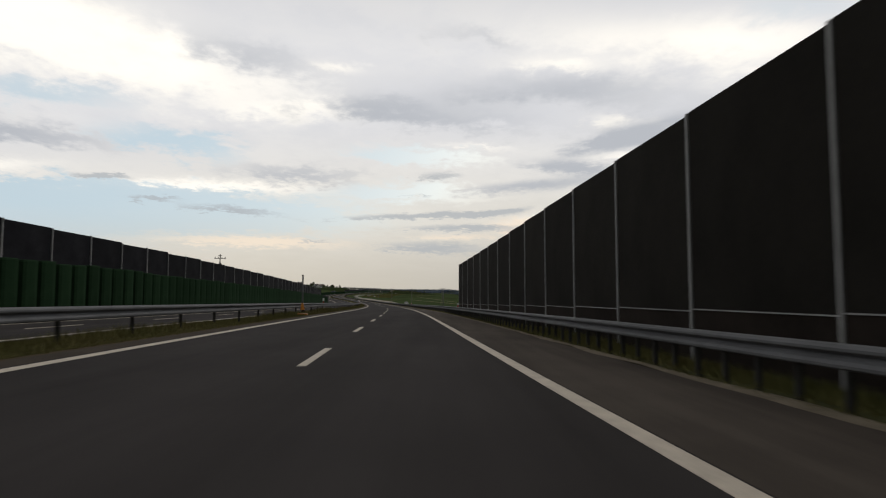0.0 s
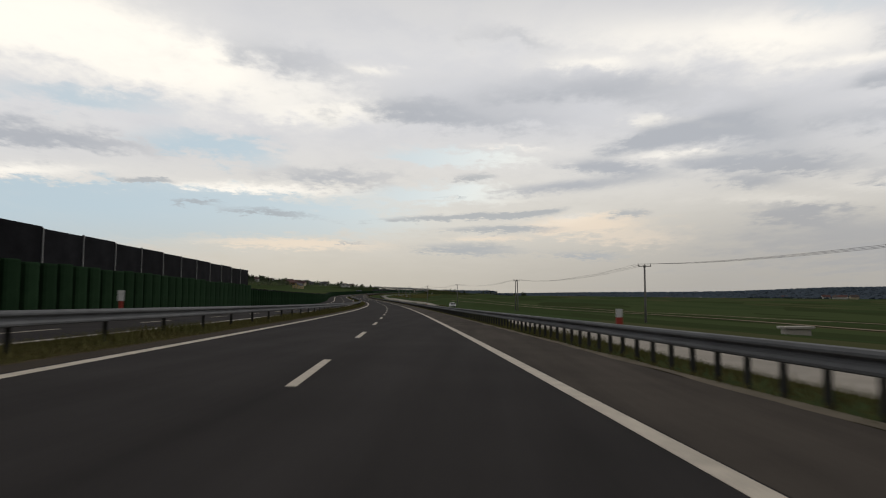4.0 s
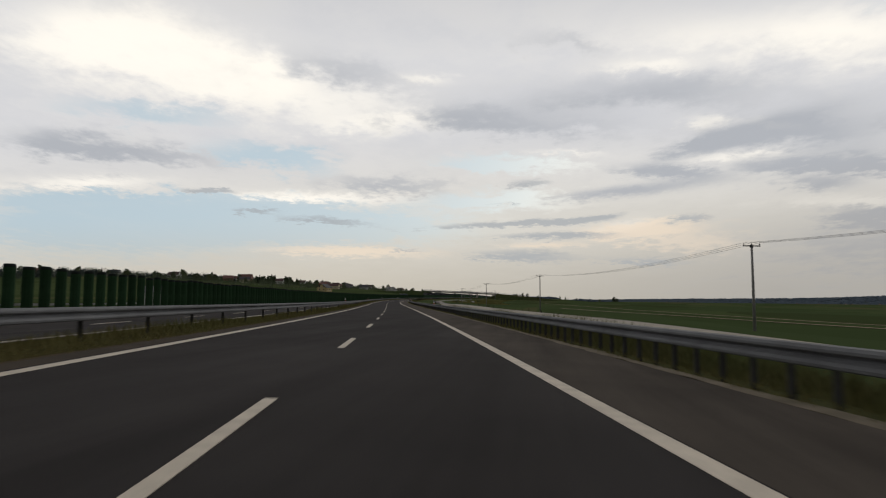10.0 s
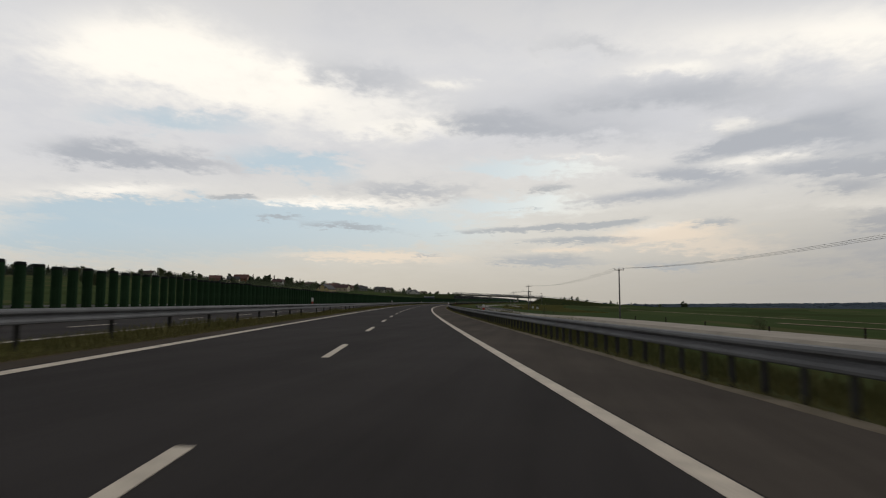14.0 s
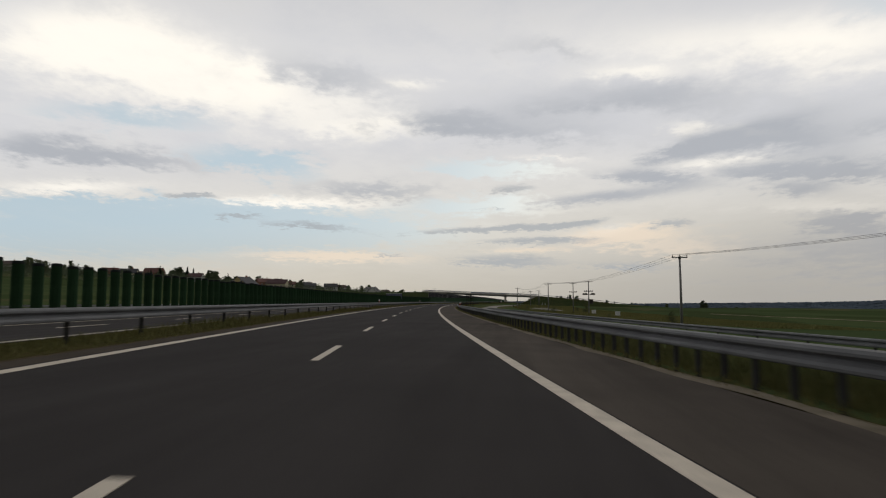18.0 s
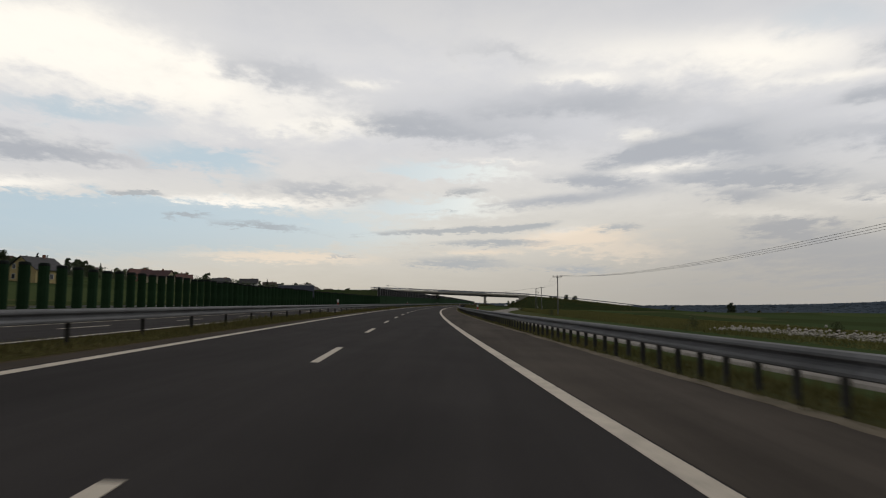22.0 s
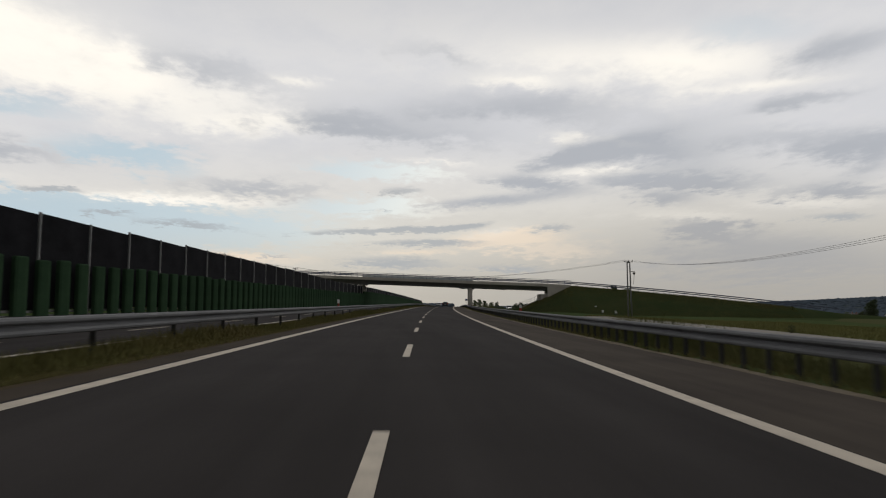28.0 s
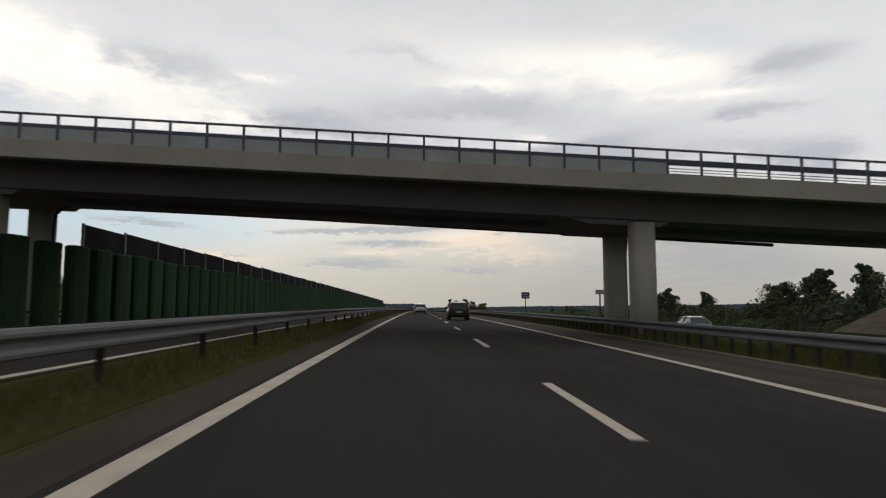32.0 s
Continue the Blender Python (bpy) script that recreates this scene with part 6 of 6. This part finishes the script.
def rubble():
    r = random.Random(17)
    verts, faces = [], []
    for i in range(800):
        t = r.random()
        s, o = 862 - 22 * t + r.gauss(0, 0.8), 30.5 + 4 * t + r.gauss(0, 0.9)
        p = place(s, o, base_height(s, o) + 0.1 + abs(r.gauss(0, 0.28)) * (1 - abs(2 * t - 1) * 0.5))
        k = r.uniform(0.07, 0.19)
        q = len(verts)
        for x, y, z in ((1, 0, 0), (-1, 0, 0), (0, 1, 0), (0, -1, 0), (0, 0, 1), (0, 0, -1)):
            verts.append(p + Vector((x, y, z * 0.8)) * k * r.uniform(0.7, 1.2))
        faces += [(q + a, q + b, q + c) for a, b, c in ((0, 2, 4), (2, 1, 4), (1, 3, 4), (3, 0, 4), (2, 0, 5), (1, 2, 5), (3, 1, 5), (0, 3, 5))]
    tagged(new("rubble_heap", mesh_of("rubble_heap", verts, faces, CONCRETE)), "low heap of pale broken stone in the grass", "rubble", kind="stuff")


rubble()
mast = thing("power_pole", stand(114.5, -29.0, base_height(114.5, -29.0) - 0.1), "power pole with a broad cross arm behind the noise barrier", "power pole", "roadside power poles")
bm = bmesh.new()
rod(bm, (0, 0, 0), (0, 0, 8.6), 0.20, 0.14, 10)
part("shaft", bm, POLE_CONCRETE, mast, "", True)
part("switch_box", boxed(-0.26, 0.26, -0.2, 0.2, 7.3, 8.4, 0.03), POSTSTEEL, mast, "dark switch box below the arm")
for z, w in ((9.25, 0.95), (9.75, 0.35)):
    part("cross_arm", boxed(-w, w, -0.05, 0.05, z, z + 0.09), POSTSTEEL, mast, "dark steel cross arm")
part("spindle", boxed(-0.07, 0.07, -0.07, 0.07, 8.5, 10.0), POSTSTEEL, mast)
for x in (-0.85, -0.3, 0.3, 0.85):
    bm = bmesh.new()
    rod(bm, (x, 0, 9.34), (x, 0, 9.62), 0.06, 0.04, 7)
    part("insulator", bm, INSULATOR, mast)


AMBER = material("amber_paint", (0.62, 0.24, 0.02), (0.48, 0.17, 0.015), 0.5, scale=4)
sp = thing("signal_pole", stand(45.6, -5.35, surface(-5.35) - 0.02), "tall grey pole on an amber pyramid stand in the median", "pole")
bm = bmesh.new()
rod(bm, (0, 0, 0.2), (0, 0, 2.75), 0.06, 0.055, 10)
part("shaft", bm, STEEL, sp, "grey steel shaft", True)
bm = bmesh.new()
rod(bm, (0, 0, 0.35), (0, 0, 0.85), 0.19, 0.07, 4)
part("pyramid", bm, AMBER, sp, "amber pyramid collar")
part("foot", boxed(-0.34, 0.34, -0.25, 0.25, 0.0, 0.10, 0.02), AMBER, sp, "amber foot plate")
part("cap", boxed(-0.07, 0.07, -0.07, 0.07, 2.75, 2.79, 0.01), POSTSTEEL, sp)


def field_track(name, rows, half, mat, label):
    """A bare earth track laid over the field; rows of (s, o)."""
    verts, faces = [], []
    for s, o in rows:
        for k in (-half, 0, half):
            p = far_place(s, o + k)
            verts.append((p.x, p.y, ground_z(s, o + k, p) + (0.16 if k == 0 else 0.10)))
    n = len(rows)
    for r in range(n - 1):
        for i in range(2):
            faces.append((3 * r + i, 3 * r + i + 1, 3 * r + 4 + i, 3 * r + 3 + i))
    tagged(new(name, mesh_of(name, verts, faces, mat, True)), label, "track", kind="structure")


TRACK = material("bare_earth", (0.30, 0.24, 0.175), (0.20, 0.165, 0.115), 1.0, scale=0.2, fine_scale=3, bump=0.4, spec=0.0)
field_track("field_track", [(s, 61 + 14 * ramp01(150, 330, s) + 3 * math.sin(s / 37)) for s in steps(60, 640, 8)], 1.3, TRACK, "bare earth track between the fields")
field_track("field_track", [(s, 100 + 6 * math.sin(s / 90)) for s in steps(250, 900, 8)], 0.9, TRACK, "narrow bare earth track further across the fields")

# a sealed crack wandering along the lane
SEAL = material("crack_sealant", (0.16, 0.155, 0.145), (0.09, 0.088, 0.082), 0.9, scale=3, fine_scale=20, spec=0.05)
crack_rng = random.Random(5)
verts, faces = [], []
wander = 1.34
for k in range(84):
    s = 297 + 0.2 * k
    wander += crack_rng.uniform(-0.022, 0.022)
    half = 0.028 + crack_rng.uniform(0, 0.022)
    for o in (wander - half, wander + half):
        verts += [place(s, o, surface(o) + 0.004), place(s, o, surface(o) - 0.01)]
for k in range(83):
    q = 4 * k
    faces += [(q, q + 2, q + 6, q + 4), (q + 2, q + 3, q + 7, q + 6), (q + 1, q, q + 4, q + 5), (q + 3, q + 1, q + 5, q + 7)]
faces += [(1, 3, 2, 0), (332, 334, 335, 333)]
part_of("crack_seal", mesh_of("crack_seal", verts, faces, SEAL), None, road, "pale sealed crack wandering along the lane")

stake_rng = random.Random(8)
for k in range(15):
    s = 462 + 8.5 * k + stake_rng.uniform(-2, 2)
    o = service_o(s) + 2.0 + stake_rng.uniform(-0.2, 0.3)
    st = thing("marker_stake", stand(s, o, -1.2 + service_lift(s)), "short dark stake at the edge of the service road", "stake", "marker stakes")
    part("stake", boxed(-0.04, 0.04, -0.04, 0.04, -0.2, stake_rng.uniform(0.3, 0.6), 0.006), BROWN_PLINTH, st)
    part("cap", boxed(-0.05, 0.05, -0.05, 0.05, 0.2, 0.26, 0.004), POSTSTEEL, st)
